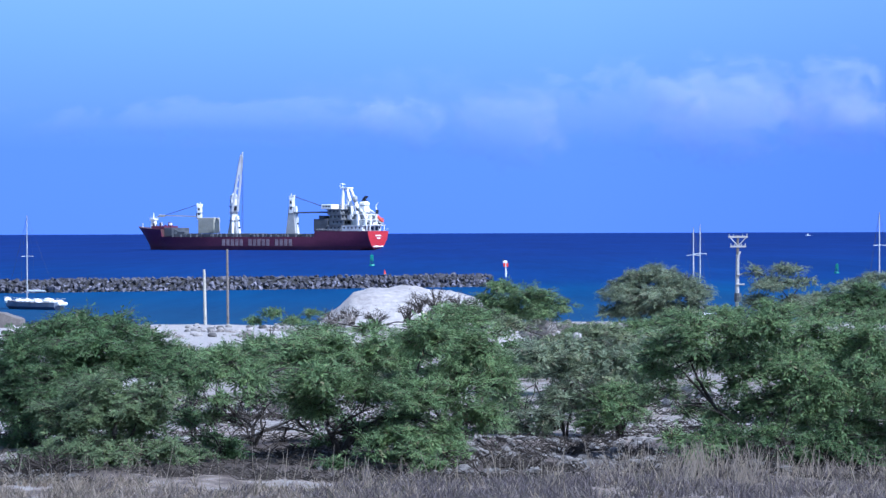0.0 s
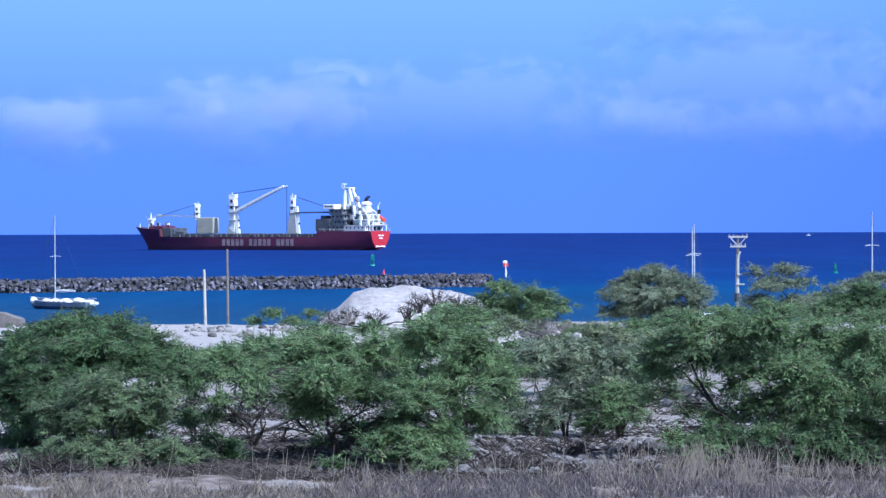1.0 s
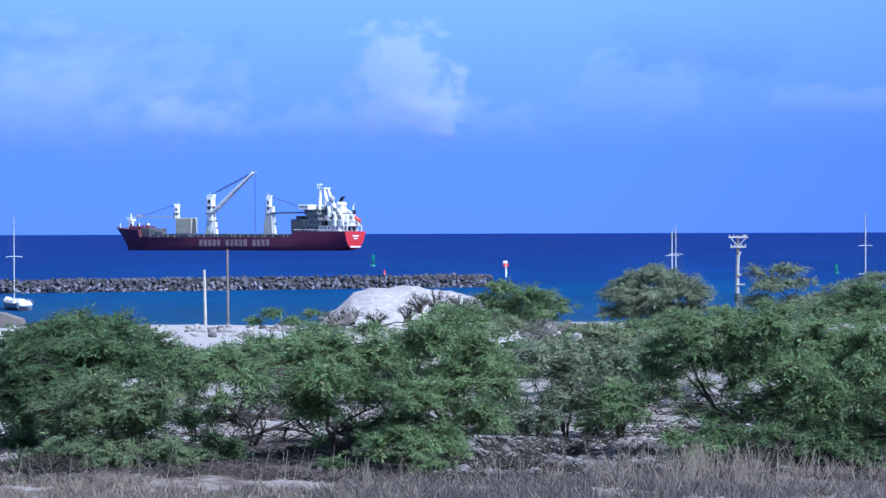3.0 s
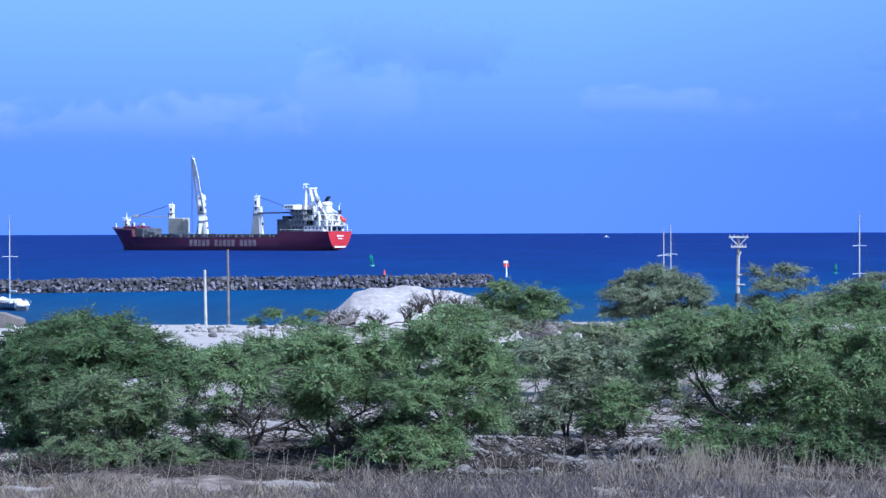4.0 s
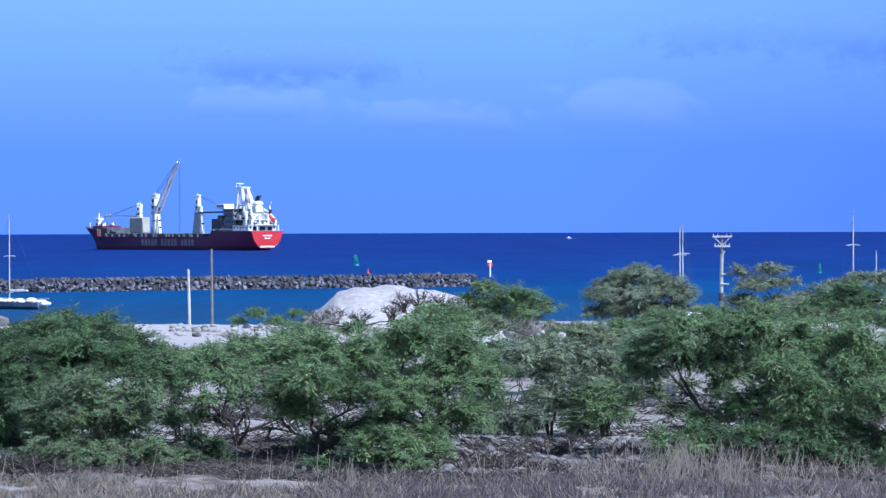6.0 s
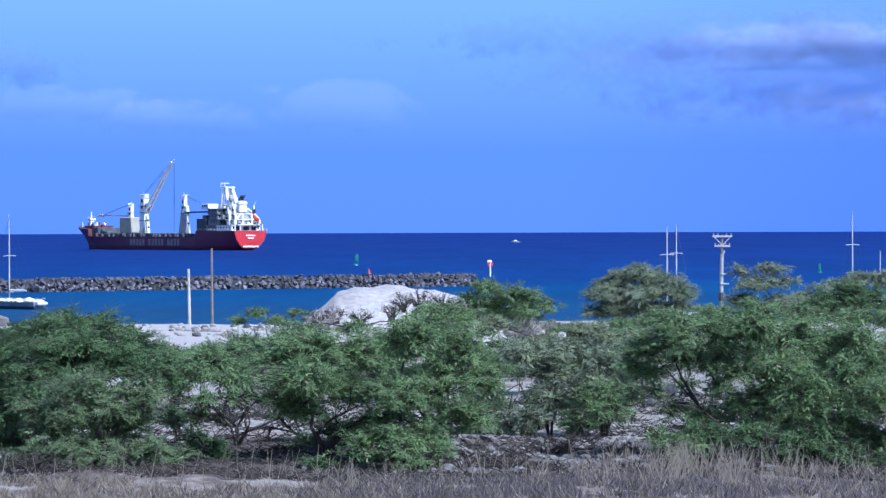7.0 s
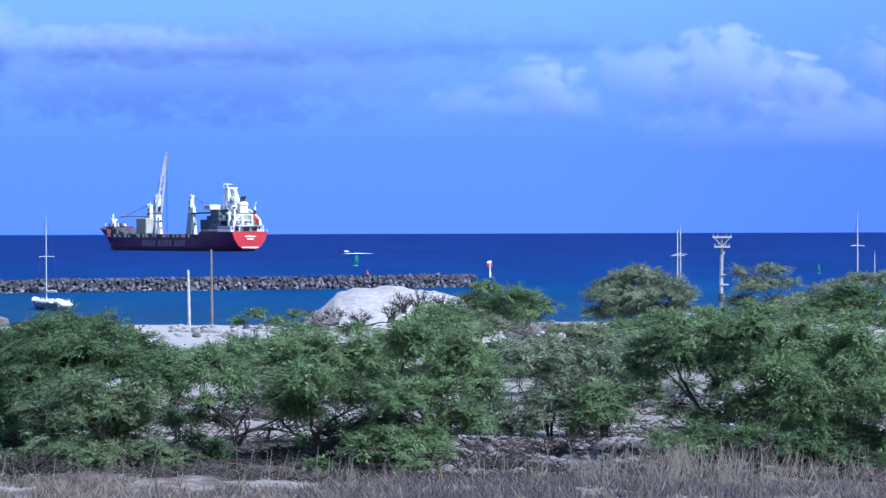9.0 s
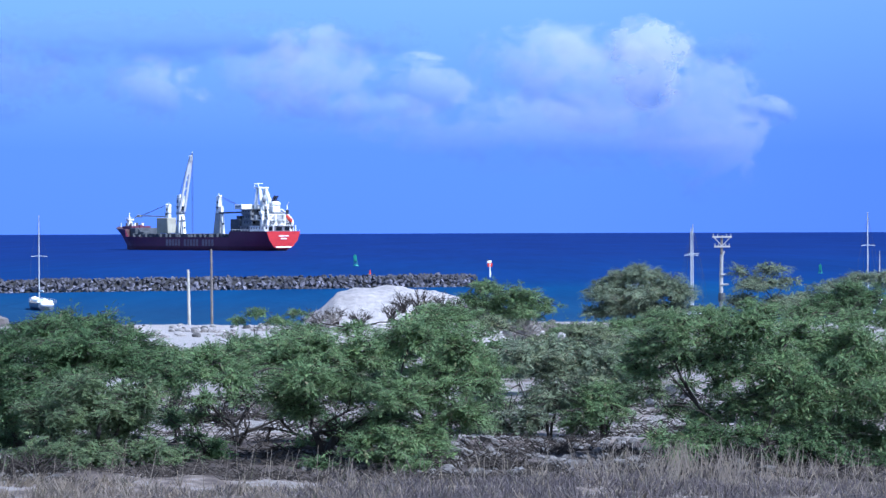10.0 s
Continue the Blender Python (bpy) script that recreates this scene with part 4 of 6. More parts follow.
def blob(name, label, category, px, py, d, w, h, mat, seed):
    """A lump of stone, half sunk."""
    r = random.Random(seed)
    bm = new_bm()
    bmesh.ops.create_icosphere(bm, subdivisions=2, radius=1)
    for v in bm.verts:
        k = 1 + 0.22 * noise.noise(v.co * 1.7 + Vector((seed, 0, 0)))
        v.co = Vector((v.co.x * w / 2 * k, v.co.y * w / 2.4 * k, v.co.z * h / 2 * k))
    x, z = sx(px, d), EYE[2] - (py - 401) * d / FOCAL
    ob = part(name, bm, mat, None)
    ob.matrix_basis = pose(x, d, z, 0, 0, r.uniform(0, 180))
    return tagged(ob, label, category)


blob("boulder", "white coral boulder among the scrub", "rock", 1020, 596, 104, 0.5, 0.34, SAND, 3)
blob("boulder", "pale rock showing through the crowns", "rock", 1440, 566, 120, 1.1, 0.5, SAND, 5)


for k, (px, py, w) in enumerate(((928, 590, 0.9), (942, 580, 1.1), (955, 572, 1.0), (968, 582, 1.2), (980, 592, 0.9), (950, 595, 1.0), (890, 552, 1.0), (876, 548, 0.8), (1075, 578, 0.9), (1100, 582, 1.0), (1122, 580, 0.8), (1195, 700, 0.7), (1215, 690, 0.6), (1180, 715, 0.6))):
    blob("boulder", "jagged pale coral boulder among dry scrub", "rock", px, py, 150 if py < 600 else 105, w, w * 0.7, (SAND, CONCRETE)[k % 2], 300 + k)

bank = random.Random(8)
for k in range(100):
    px = bank.uniform(225, 520) if k < 26 or k > 59 else bank.uniform(-5, 45) if k < 34 else bank.uniform(925, 1140)
    d = bank.uniform(205, 240)
    x = sx(px, d)
    w = bank.uniform(0.3, 0.9)
    zz = land_height(x, d) + w * 0.12
    blob("stone", "rough coral stone on the sand bank", "rock", px, 401 + (EYE[2] - zz) * FOCAL / d, d, w, w * 0.6, (SAND, COBBLE, CONCRETE)[k % 3], 100 + k)


def concrete_block():
    d = 235
    b = thing("concrete_barrier", pose(sx(14, d), d, 3.9), "weathered grey concrete block on the shore", "barrier")
    bm = new_bm()
    vs = [(-2.6, 0, 0), (1.3, 0, 0), (1.2, 0, 0.95), (-0.6, 0, 1.55), (-2.6, 0, 1.75)]
    loft(bm, [vs, [(x, 2.2, z) for x, y, z in vs]], closed=True)
    bmesh.ops.bevel(bm, geom=bm.edges[:], offset=0.06, segments=1, affect="EDGES")
    part("block", bm, OLD_CONCRETE, b)


concrete_block()


# ---- trees ----
def feathers(rs, pos, out, face, length, per, leaf):
    """Feathered sprays: for each twig (origin, way out, side it shows, length) pairs of small leaflets along a drooping stem."""
    n = len(pos)
    up = np.array([0.0, 0.0, 0.62]) + face * 0.62 + rs.normal(0, 0.30, (n, 3))
    side = np.cross(out, up)
    side /= np.linalg.norm(side, axis=1, keepdims=True) + 1e-6
    u = (np.arange(per)[None, :, None] + rs.uniform(0, 1, (n, per, 1))) / per
    v = np.where(np.arange(per) % 2 == 0, 1.0, -1.0)[None, :, None] * np.ones((n, 1, 1))
    ln = length[:, None, None]
    base = pos[:, None] + out[:, None] * u * ln + rs.normal(0, 0.05, (n, per, 3)) * leaf
    base[..., 2] -= (u[..., 0] ** 2) * 0.30 * length[:, None]
    d = out[:, None] * 0.85 + side[:, None] * v * 0.65 + rs.normal(0, 0.22, (n, per, 3))
    d[..., 2] -= 0.25
    d /= np.linalg.norm(d, axis=2, keepdims=True)
    wing = np.cross(d, up[:, None] + rs.normal(0, 0.34, (n, per, 3)))
    wing /= np.linalg.norm(wing, axis=2, keepdims=True) + 1e-6
    ll = leaf * rs.uniform(0.65, 1.3, (n, per, 1)) * (1.12 - 0.5 * np.abs(u - 0.4))
    wd = ll * rs.uniform(0.115, 0.19, (n, per, 1))
    mid = base + d * ll * 0.5
    return np.stack([base, mid + wing * wd, base + d * ll, mid - wing * wd], axis=2).reshape(-1, 4, 3)


def crooked(tb, r, p, way, length, rad, level):
    """A thorn-tree branch: three crooked lengths, then thinner ones fork off."""
    pts, radii = [p], [rad]
    for j in range(3):
        way = (way + Vector((r.gauss(0, 0.30), r.gauss(0, 0.22), r.gauss(0.02, 0.24)))).normalized()
        pts.append(pts[-1] + way * length / 3)
        radii.append(rad * (1 - 0.24 * (j + 1)))
    tube(tb, pts, radii, 5 if rad > 0.03 else 4)
    if level > 0:
        for j in range(4 if level > 1 else 3):
            q = pts[1 + j % 3]
            w = (way + Vector((r.uniform(-1, 1), r.uniform(-0.7, 0.7), r.uniform(-0.55, 0.75)))).normalized()
            crooked(tb, r, q, w, length * r.uniform(0.45, 0.7), rad * 0.5, level - 1)


def kiawe(label, d, foot, lobes, leaf, seed, density=1.0, size=0.2, stems=3, bare=0, depth=0.8, category="tree", name="tree", girth=1.0, fork=1.0, gap=-0.22, limbs=(), lace=0, spread=0.0):
    """A thorny spreading tree: crooked stems from the foot out to each lobe of the crown, and on every lobe a shell of
    leafy clumps with dark gaps between them. Lobes: picture place across and down, set at depth d to fit the camera's
    view, and half-sizes in the same units; limbs: bare boughs given the same way; spread: how far the lobes reach
    towards the sea and the grass."""
    rs, r = np.random.RandomState(seed), random.Random(seed)
    k, s0 = d / FOCAL, size / 0.2
    fx = sx(foot[0], d)
    fz = land_height(fx, d) - 0.15
    t = thing(name, pose(fx, d, fz), label, category)
    tb = new_bm()
    forks = []
    for s in range(stems):
        a = r.uniform(0, math.tau)
        q = Vector((math.cos(a) * 0.5 * r.uniform(0.4, 1.2), math.sin(a) * 0.5, r.uniform(0.7, 1.3) * fork))
        forks.append(q)
        tube(tb, [(q.x * 0.1, q.y * 0.1, -0.2), (q.x * 0.3 + r.uniform(-0.06, 0.06), q.y * 0.4, q.z * 0.5), q], [0.15 * girth, 0.12 * girth, 0.09 * girth], 6)
    for limb in limbs:
        pts = [Vector((sx(x, d) - fx, r.uniform(-0.2, 0.2), EYE[2] - (y - 401) * k - fz)) for x, y in limb]
        tube(tb, pts, [float(q) * max(girth, 0.5) for q in np.linspace(0.075, 0.028, len(pts))], 6)
        for a, b in zip(pts, pts[1:]):
            for j in range(lace):
                w = ((b - a).normalized() + Vector((r.uniform(-0.9, 0.9), r.uniform(-0.6, 0.6), r.uniform(-0.5, 0.8)))).normalized()
                crooked(tb, r, a.lerp(b, r.random()), w, r.uniform(0.4, 0.9), 0.02, 1)
    centres, sizes = [], []
    for lx, ly, lw, lh in lobes:
        off = r.uniform(-0.45, 0.45) * lw * k * depth + r.uniform(-1, 0.8) * spread
        centres.append(Vector((sx(lx, d + off) - fx, off, EYE[2] - (ly - 401) * (d + off) / FOCAL - fz)))
        sizes.append(np.array([lw * k, max(lw * k * depth, lh * k * 0.9), lh * k]))
    clumps, faces, cores = [], [], []
    joints = list(forks)
    order = sorted(range(len(centres)), key=lambda i: min((f - centres[i]).length for f in forks))
    for i in order:
        c, rad3 = centres[i], sizes[i]
        q = min(joints, key=lambda f: (f - c).length)
        mid = q.lerp(c, 0.5) + Vector((r.uniform(-0.2, 0.2), r.uniform(-0.2, 0.2), r.uniform(-0.1, 0.25)))
        near = 1.0 if q in forks else 0.6
        tube(tb, [q, q.lerp(mid, 0.5) + Vector((r.uniform(-0.1, 0.1),) * 3), mid, c.lerp(mid, 0.15)], [0.08 * girth * near, 0.06 * girth * near, 0.045 * girth * near, 0.025], 5)
        joints.append(c)
        for j in range(7):
            v = Vector((r.gauss(0, 1), r.gauss(0, 1), r.gauss(0, 0.8))).normalized() * r.uniform(0.6, 0.9)
            e = c + Vector((v.x * rad3[0], v.y * rad3[1], v.z * rad3[2]))
            m2 = mid.lerp(c, r.uniform(0.2, 1))
            tube(tb, [m2, m2.lerp(e, 0.5) + Vector((r.uniform(-0.12, 0.12), r.uniform(-0.1, 0.1), r.uniform(-0.05, 0.15))), e], [0.022, 0.014, 0.006], 4)
        inner = np.maximum(rad3 - 0.15 * s0, rad3 * 0.45)
        area = 4.2 * (inner[0] * inner[2] + inner[0] * inner[1] + inner[1] * inner[2])
        # each lobe is a stack of flat leafy pads that tilt outwards
        pads = 8 if area > 4 * s0 * s0 else 5
        for j in range(pads):
            w = Vector((r.gauss(0, 1), r.gauss(0, 1), r.gauss(0.1, 0.8))).normalized()
            pc = np.array(c) + np.array(w) * inner * r.uniform(0.42, 0.66)
            pr = inner * np.array([r.uniform(0.48, 0.66), r.uniform(0.48, 0.66), r.uniform(0.24, 0.36)])
            n = max(5, int(density * 4.2 * (pr[0] * pr[2] + pr[0] * pr[1] + pr[1] * pr[2]) / (0.385 * s0) ** 2))
            v = rs.normal(0, 1, (n, 3))
            v /= np.linalg.norm(v, axis=1, keepdims=True)
            off = v * pr * (rs.uniform(0.7, 1.05, (n, 1)) + (rs.uniform(0, 1, (n, 1)) < 0.09) * 0.3)
            off[:, 2] -= (off[:, 0] * w.x + off[:, 1] * w.y) * 0.28
            p = pc + off
            keep = ((v[:, 1] < 0.35) | (rs.uniform(0, 1, n) < 0.3)) & ((v[:, 2] > -0.35) | (rs.uniform(0, 1, n) < 0.4))
            for i2, (c2, r2) in enumerate(zip(centres, sizes)):
                if i2 != i:
                    keep &= (np.linalg.norm((p - np.array(c2)) / r2, axis=1) > 0.6) | (rs.uniform(0, 1, n) < 0.25)
            keep &= np.linalg.norm((p - np.array(c)) / rad3, axis=1) < 1.08
            swell = np.array([noise.noise(Vector(q) * 1.1 + Vector((seed, 0, 0))) for q in p])
            holes = np.array([noise.noise(Vector((q[0] * 1.25, q[1] * 1.25, q[2] * 2.6 + seed * 3))) for q in p])
            keep &= holes > gap
            clumps.append((p + v * swell[:, None] * 0.30 * s0)[keep])
            out = (v + np.array(w) * 0.6)[keep]
            faces.append(out / (np.linalg.norm(out, axis=1, keepdims=True) + 1e-6))
        nc = max(6, int(area / (0.53 * s0) ** 2))
        vc = rs.normal(0, 1, (nc, 3))
        vc /= np.linalg.norm(vc, axis=1, keepdims=True)
        cores.append(np.array(c) + vc * rs.uniform(0, 1, (nc, 1)) ** 0.5 * inner * 0.62)
    for j in range(bare):
        q = r.choice(forks)
        a = r.uniform(0, math.tau)
        crooked(tb, r, q, Vector((math.cos(a), math.sin(a) * 0.5, r.uniform(0.0, 0.7))).normalized(), r.uniform(1.0, 2.2), 0.045 * max(girth, 0.6), 2)
    part("trunk", tb, BARK, t)
    p, v = np.concatenate(clumps), np.concatenate(faces)
    m = 7
    grow = np.repeat(rs.uniform(0.7, 1.25, len(p)), m)
    pp, vv = np.repeat(p, m, axis=0), np.repeat(v, m, axis=0)
    lean = v * np.array([0.6, 0.6, 0.30]) + rs.normal(0, 0.62, p.shape) * np.array([1.15, 1, 0.34]) + np.array([0, 0, 0.10])
    dr = np.repeat(lean, m, axis=0) + rs.normal(0, 0.30, pp.shape) * np.array([1, 1, 0.45])
    dr /= np.linalg.norm(dr, axis=1, keepdims=True)
    ln = rs.uniform(0.26, 0.74, len(pp)) * grow * s0
    pp = pp + rs.normal(0, 0.10, pp.shape) * np.array([1, 1, 0.6]) * s0 - dr * 0.12 * s0
    crown = quads_mesh("crown", feathers(rs, pp, dr, vv, ln, 15, 0.086 * s0), leaf, t)
    crown["label"] = "feathery small-leaved crown"
    # coarse leaves added inside as a dark backing, in the shade of the shell
    pc = np.repeat(np.concatenate(cores), 4, axis=0)
    dc = rs.normal(0, 1, pc.shape)
    dc /= np.linalg.norm(dc, axis=1, keepdims=True)
    quads_mesh("inner_foliage", feathers(rs, pc, dc, dc, rs.uniform(0.25, 0.5, len(pc)) * s0, 6, 0.20 * s0), leaf, t)["label"] = "coarse shaded foliage inside the crown"
    # dark twigs that carry the clumps, thickened to paint in shaded gaps
    w = np.array([0, 0, 0.016]) * s0
    b0 = p - v * rs.uniform(0.25, 0.6, (len(p), 1)) * s0 + rs.normal(0, 0.08, p.shape)
    e = pp[::3] + dr[::3] * ln[::3][:, None] * 0.7
    stem = np.stack([b0 - w, b0 + w, p + w * 0.6, p - w * 0.6], 1)
    fine = np.stack([pp[::3] - w * 0.6, pp[::3] + w * 0.6, e + w * 0.3, e - w * 0.3], 1)
    tagged(quads_mesh("twig_tangle", np.concatenate([stem, fine]), BARK, t), "fine dark twigs through the crown", kind="stuff")
    return t


kiawe("green kiawe tree with a full rounded crown", 84, (60, 800), [(40, 640, 62, 58), (28, 615, 48, 36), (62, 594, 48, 32), (110, 602, 72, 54), (168, 592, 76, 48), (232, 628, 72, 46), (288, 655, 60, 46), (330, 668, 46, 40), (170, 650, 95, 42), (60, 720, 78, 72), (12, 690, 52, 92), (120, 675, 105, 62), (20, 775, 62, 26), (215, 585, 46, 26), (262, 606, 50, 34), (318, 640, 40, 30), (165, 566, 60, 28), (112, 574, 56, 30), (212, 566, 46, 24), (72, 586, 48, 26), (250, 588, 46, 26), (20, 592, 40, 24), (150, 602, 90, 34)], DEEP, 1, 1.0, gap=-0.36, spread=1.6)
kiawe("dull olive kiawe bush with dense fine foliage", 77.5, (190, 845), [(185, 702, 102, 62), (118, 745, 88, 66), (242, 742, 88, 64), (180, 792, 115, 46), (300, 798, 72, 36), (85, 800, 56, 30), (272, 692, 64, 42), (340, 815, 52, 26), (110, 830, 70, 18), (215, 832, 80, 16), (40, 818, 50, 22), (70, 842, 56, 13), (150, 846, 60, 12), (265, 843, 60, 12)], OLIVE, 2, 1.05, gap=-0.3)
kiawe("broad green kiawe tree with dark trunk over bare ground", 80, (600, 838), [(370, 648, 46, 40), (395, 640, 54, 38), (450, 630, 62, 42), (440, 668, 62, 27), (520, 625, 68, 50), (520, 690, 56, 48), (560, 722, 48, 32), (560, 662, 62, 46), (545, 702, 52, 36), (600, 655, 50, 40), (590, 612, 62, 48), (650, 622, 62, 44), (700, 632, 66, 48), (760, 592, 62, 58), (808, 582, 56, 52), (852, 612, 52, 56), (880, 662, 45, 60), (640, 682, 78, 46), (722, 692, 82, 56), (800, 672, 82, 72), (840, 737, 64, 52), (700, 745, 62, 40), (782, 762, 66, 50)], GREEN, 43, 1.05, bare=8, depth=1.1, spread=2.8)
kiawe("low kiawe bush on the sand with bare twigs", 80, (390, 835), [(370, 775, 42, 30), (405, 790, 42, 36), (350, 810, 58, 28), (420, 815, 30, 24), (330, 740, 30, 22)], DEEP, 4, 0.8, bare=5, girth=0.35, stems=3, fork=0.5, category="bush", name="bush")
kiawe("small green kiawe tree with dark forked trunk", 90, (1096, 790), [(1085, 722, 60, 38), (1050, 748, 46, 34), (1128, 706, 44, 28), (1090, 692, 48, 26)], GREEN, 5, 1.05, bare=7, girth=0.7, limbs=[[(1096, 790), (1092, 765), (1080, 735)], [(1094, 775), (1106, 752), (1118, 730)]])
kiawe("large green kiawe tree leaning over pale sand", 80, (1300, 805), [(1170, 612, 50, 45), (1150, 652, 40, 34), (1222, 592, 66, 55), (1292, 592, 66, 52), (1362, 582, 70, 48), (1432, 597, 64, 48), (1502, 612, 64, 52), (1552, 612, 56, 56), (1242, 637, 55, 32), (1322, 652, 72, 54), (1402, 662, 78, 62), (1482, 682, 78, 64), (1552, 692, 60, 76), (1605, 620, 50, 56), (1610, 700, 50, 80), (1605, 785, 50, 50), (1332, 722, 56, 46), (1422, 742, 72, 52), (1502, 762, 72, 50), (1560, 782, 50, 50), (1295, 682, 38, 40), (1180, 662, 45, 22), (1375, 705, 56, 44), (1450, 700, 60, 40), (1298, 748, 40, 34), (1270, 740, 26, 20)], GREEN, 6, 1.05, spread=1.0, bare=6, girth=0.9, limbs=[[(1300, 790), (1280, 740), (1245, 700), (1205, 655)], [(1262, 718), (1235, 672), (1222, 640)]], lace=2)
kiawe("low green kiawe bush with sprays sweeping the ground", 77, (720, 845), [(690, 775, 58, 42), (740, 790, 64, 48), (660, 790, 40, 32), (800, 800, 46, 36), (750, 828, 54, 22)], GREEN, 31, 1.1, stems=3, category="bush", name="bush", girth=0.4, fork=0.35)
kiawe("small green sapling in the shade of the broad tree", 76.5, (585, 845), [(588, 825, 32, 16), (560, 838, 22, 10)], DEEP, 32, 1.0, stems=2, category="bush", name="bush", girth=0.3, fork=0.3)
kiawe("leafy green kiawe boughs at the crown of the thicket", 77.2, (1470, 815), [(1478, 668, 50, 34), (1530, 650, 44, 32), (1440, 700, 44, 30), (1520, 715, 48, 34), (1400, 650, 40, 26), (1575, 690, 44, 38)], GREEN, 47, 0.7, girth=0.5)
# deep green chosen here to paint shade into the low foliage
kiawe("bushy green kiawe before the large tree", 77.5, (1400, 825), [(1350, 770, 56, 34), (1300, 782, 50, 34), (1430, 790, 62, 34), (1250, 762, 40, 32), (1520, 800, 56, 30), (1480, 770, 50, 34), (1470, 818, 60, 20), (1545, 820, 50, 22), (1605, 812, 50, 30), (1385, 815, 44, 18)], DEEP, 33, 0.9, girth=0.6, fork=0.8, bare=4)
kiawe("airy kiawe saplings on the sand flat", 91, (1000, 762), [(945, 628, 66, 40), (1010, 622, 62, 42), (1066, 632, 62, 46), (1012, 705, 66, 50), (958, 742, 56, 40), (1048, 695, 56, 36), (905, 752, 56, 32), (1115, 645, 52, 42), (885, 700, 36, 36), (1000, 660, 60, 26)], HAZED, 34, 0.9, girth=0.4, limbs=[[(994, 765), (998, 725), (1006, 690)], [(998, 725), (985, 700)]], gap=-0.05)
# dark leaves added to paint in a hollow that is only shaded
kiawe("dark scrub added to paint the shaded hollow behind the trunk", 84.5, (620, 790), [(628, 765, 44, 44), (575, 778, 40, 32), (540, 802, 50, 18), (605, 745, 40, 30), (610, 800, 50, 26), (680, 790, 50, 34)], DEEP, 37, 1.1, girth=0.4, stems=2, fork=0.4, category="bush", name="bush")
kiawe("green kiawe filling the space beside the broad tree", 94, (895, 770), [(882, 690, 46, 52), (902, 640, 48, 38), (885, 748, 46, 34)], GREEN, 39, 0.9, girth=0.35)
kiawe("young green kiawe before the pale sand", 96, (1140, 745), [(1142, 640, 50, 44), (1128, 685, 40, 30), (1165, 600, 44, 36)], HAZED, 40, 0.9, girth=0.35)
kiawe("low green kiawe between two crowns", 88, (345, 770), [(345, 690, 36, 30), (350, 650, 40, 34), (330, 730, 30, 24)], OLIVE, 41, 0.8, girth=0.35)
kiawe("airy kiawe sprays hanging before the pale sand", 83, (1262, 785), [(1188, 690, 38, 20), (1246, 686, 34, 24), (1152, 694, 34, 20), (1222, 725, 36, 20), (1262, 728, 30, 24)], OLIVE, 46, 0.5, girth=0.25, gap=0.0, stems=2, category="bush", name="bush")
kiawe("low bright green bush at the foot of the trees", 76.5, (1215, 838), [(1195, 775, 40, 30), (1228, 806, 28, 20), (1252, 790, 36, 28)], GREEN, 7, 1.1, stems=2, category="bush", name="bush", girth=0.4, fork=0.4)
kiawe("airy green kiawe by the water", 150, (930, 592), [(888, 508, 42, 24), (940, 528, 60, 32), (865, 530, 34, 20), (895, 540, 45, 24), (990, 540, 32, 16), (915, 556, 46, 18), (955, 552, 56, 22), (888, 556, 44, 20)], GREEN, 8, 1.1, 0.23, gap=-0.12)
kiawe("round brown-tinged kiawe by the shore", 185, (1130, 592), [(1160, 490, 56, 26), (1105, 515, 52, 28), (1208, 507, 54, 26), (1160, 525, 80, 24), (1085, 550, 42, 18), (1232, 525, 40, 18), (1128, 548, 50, 20), (1180, 550, 56, 20), (1222, 546, 46, 18), (1128, 494, 46, 20)], HAZED, 9, 1.2, 0.28, bare=14, girth=1.1, limbs=[[(1130, 585), (1120, 565), (1095, 542)], [(1150, 585), (1155, 550), (1175, 530)]])
kiawe("thin feathery kiawe with open crown", 150, (1370, 600), [(1338, 482, 28, 14), (1392, 476, 38, 14), (1372, 502, 56, 20), (1428, 498, 28, 11), (1340, 532, 50, 22), (1400, 535, 45, 20)], HAZED, 10, 0.75, 0.22, gap=-0.05)
kiawe("dull kiawe thicket by the water", 140, (1510, 600), [(1500, 530, 44, 18), (1552, 522, 38, 22), (1465, 548, 50, 20), (1545, 552, 55, 30), (1522, 508, 34, 16), (1480, 545, 60, 26), (1560, 530, 40, 34), (1600, 540, 45, 36)], DEEP, 11, 1.3, 0.24)
kiawe("tall dull kiawe thicket near the water", 158, (1530, 590), [(1452, 528, 46, 20), (1500, 508, 44, 18), (1548, 498, 40, 18), (1590, 496, 44, 22), (1420, 545, 40, 18), (1535, 525, 60, 20)], HAZED, 44, 0.95, 0.25, gap=-0.1)
kiawe("scrubby kiawe thicket in the middle ground", 118, (1010, 640), [(1000, 608, 60, 22), (1070, 592, 60, 24), (1110, 610, 55, 26), (900, 575, 50, 22)], BROWNISH, 12, 0.9, 0.24, gap=-0.1)
kiawe("green kiawe thicket behind the front row", 112, (1300, 640), [(1210, 572, 60, 34), (1290, 560, 60, 28), (1370, 558, 60, 30), (1450, 560, 60, 26), (1540, 565, 60, 30), (1610, 565, 50, 36)], GREEN, 13, 0.9, 0.24)
kiawe("wispy young kiawe on the sand bank", 200, (478, 585), [(482, 552, 36, 13), (452, 566, 32, 10), (520, 566, 40, 12), (548, 552, 26, 11), (580, 560, 30, 10)], GREEN, 14, 0.34, 0.20, stems=3, gap=0.04, girth=0.18)
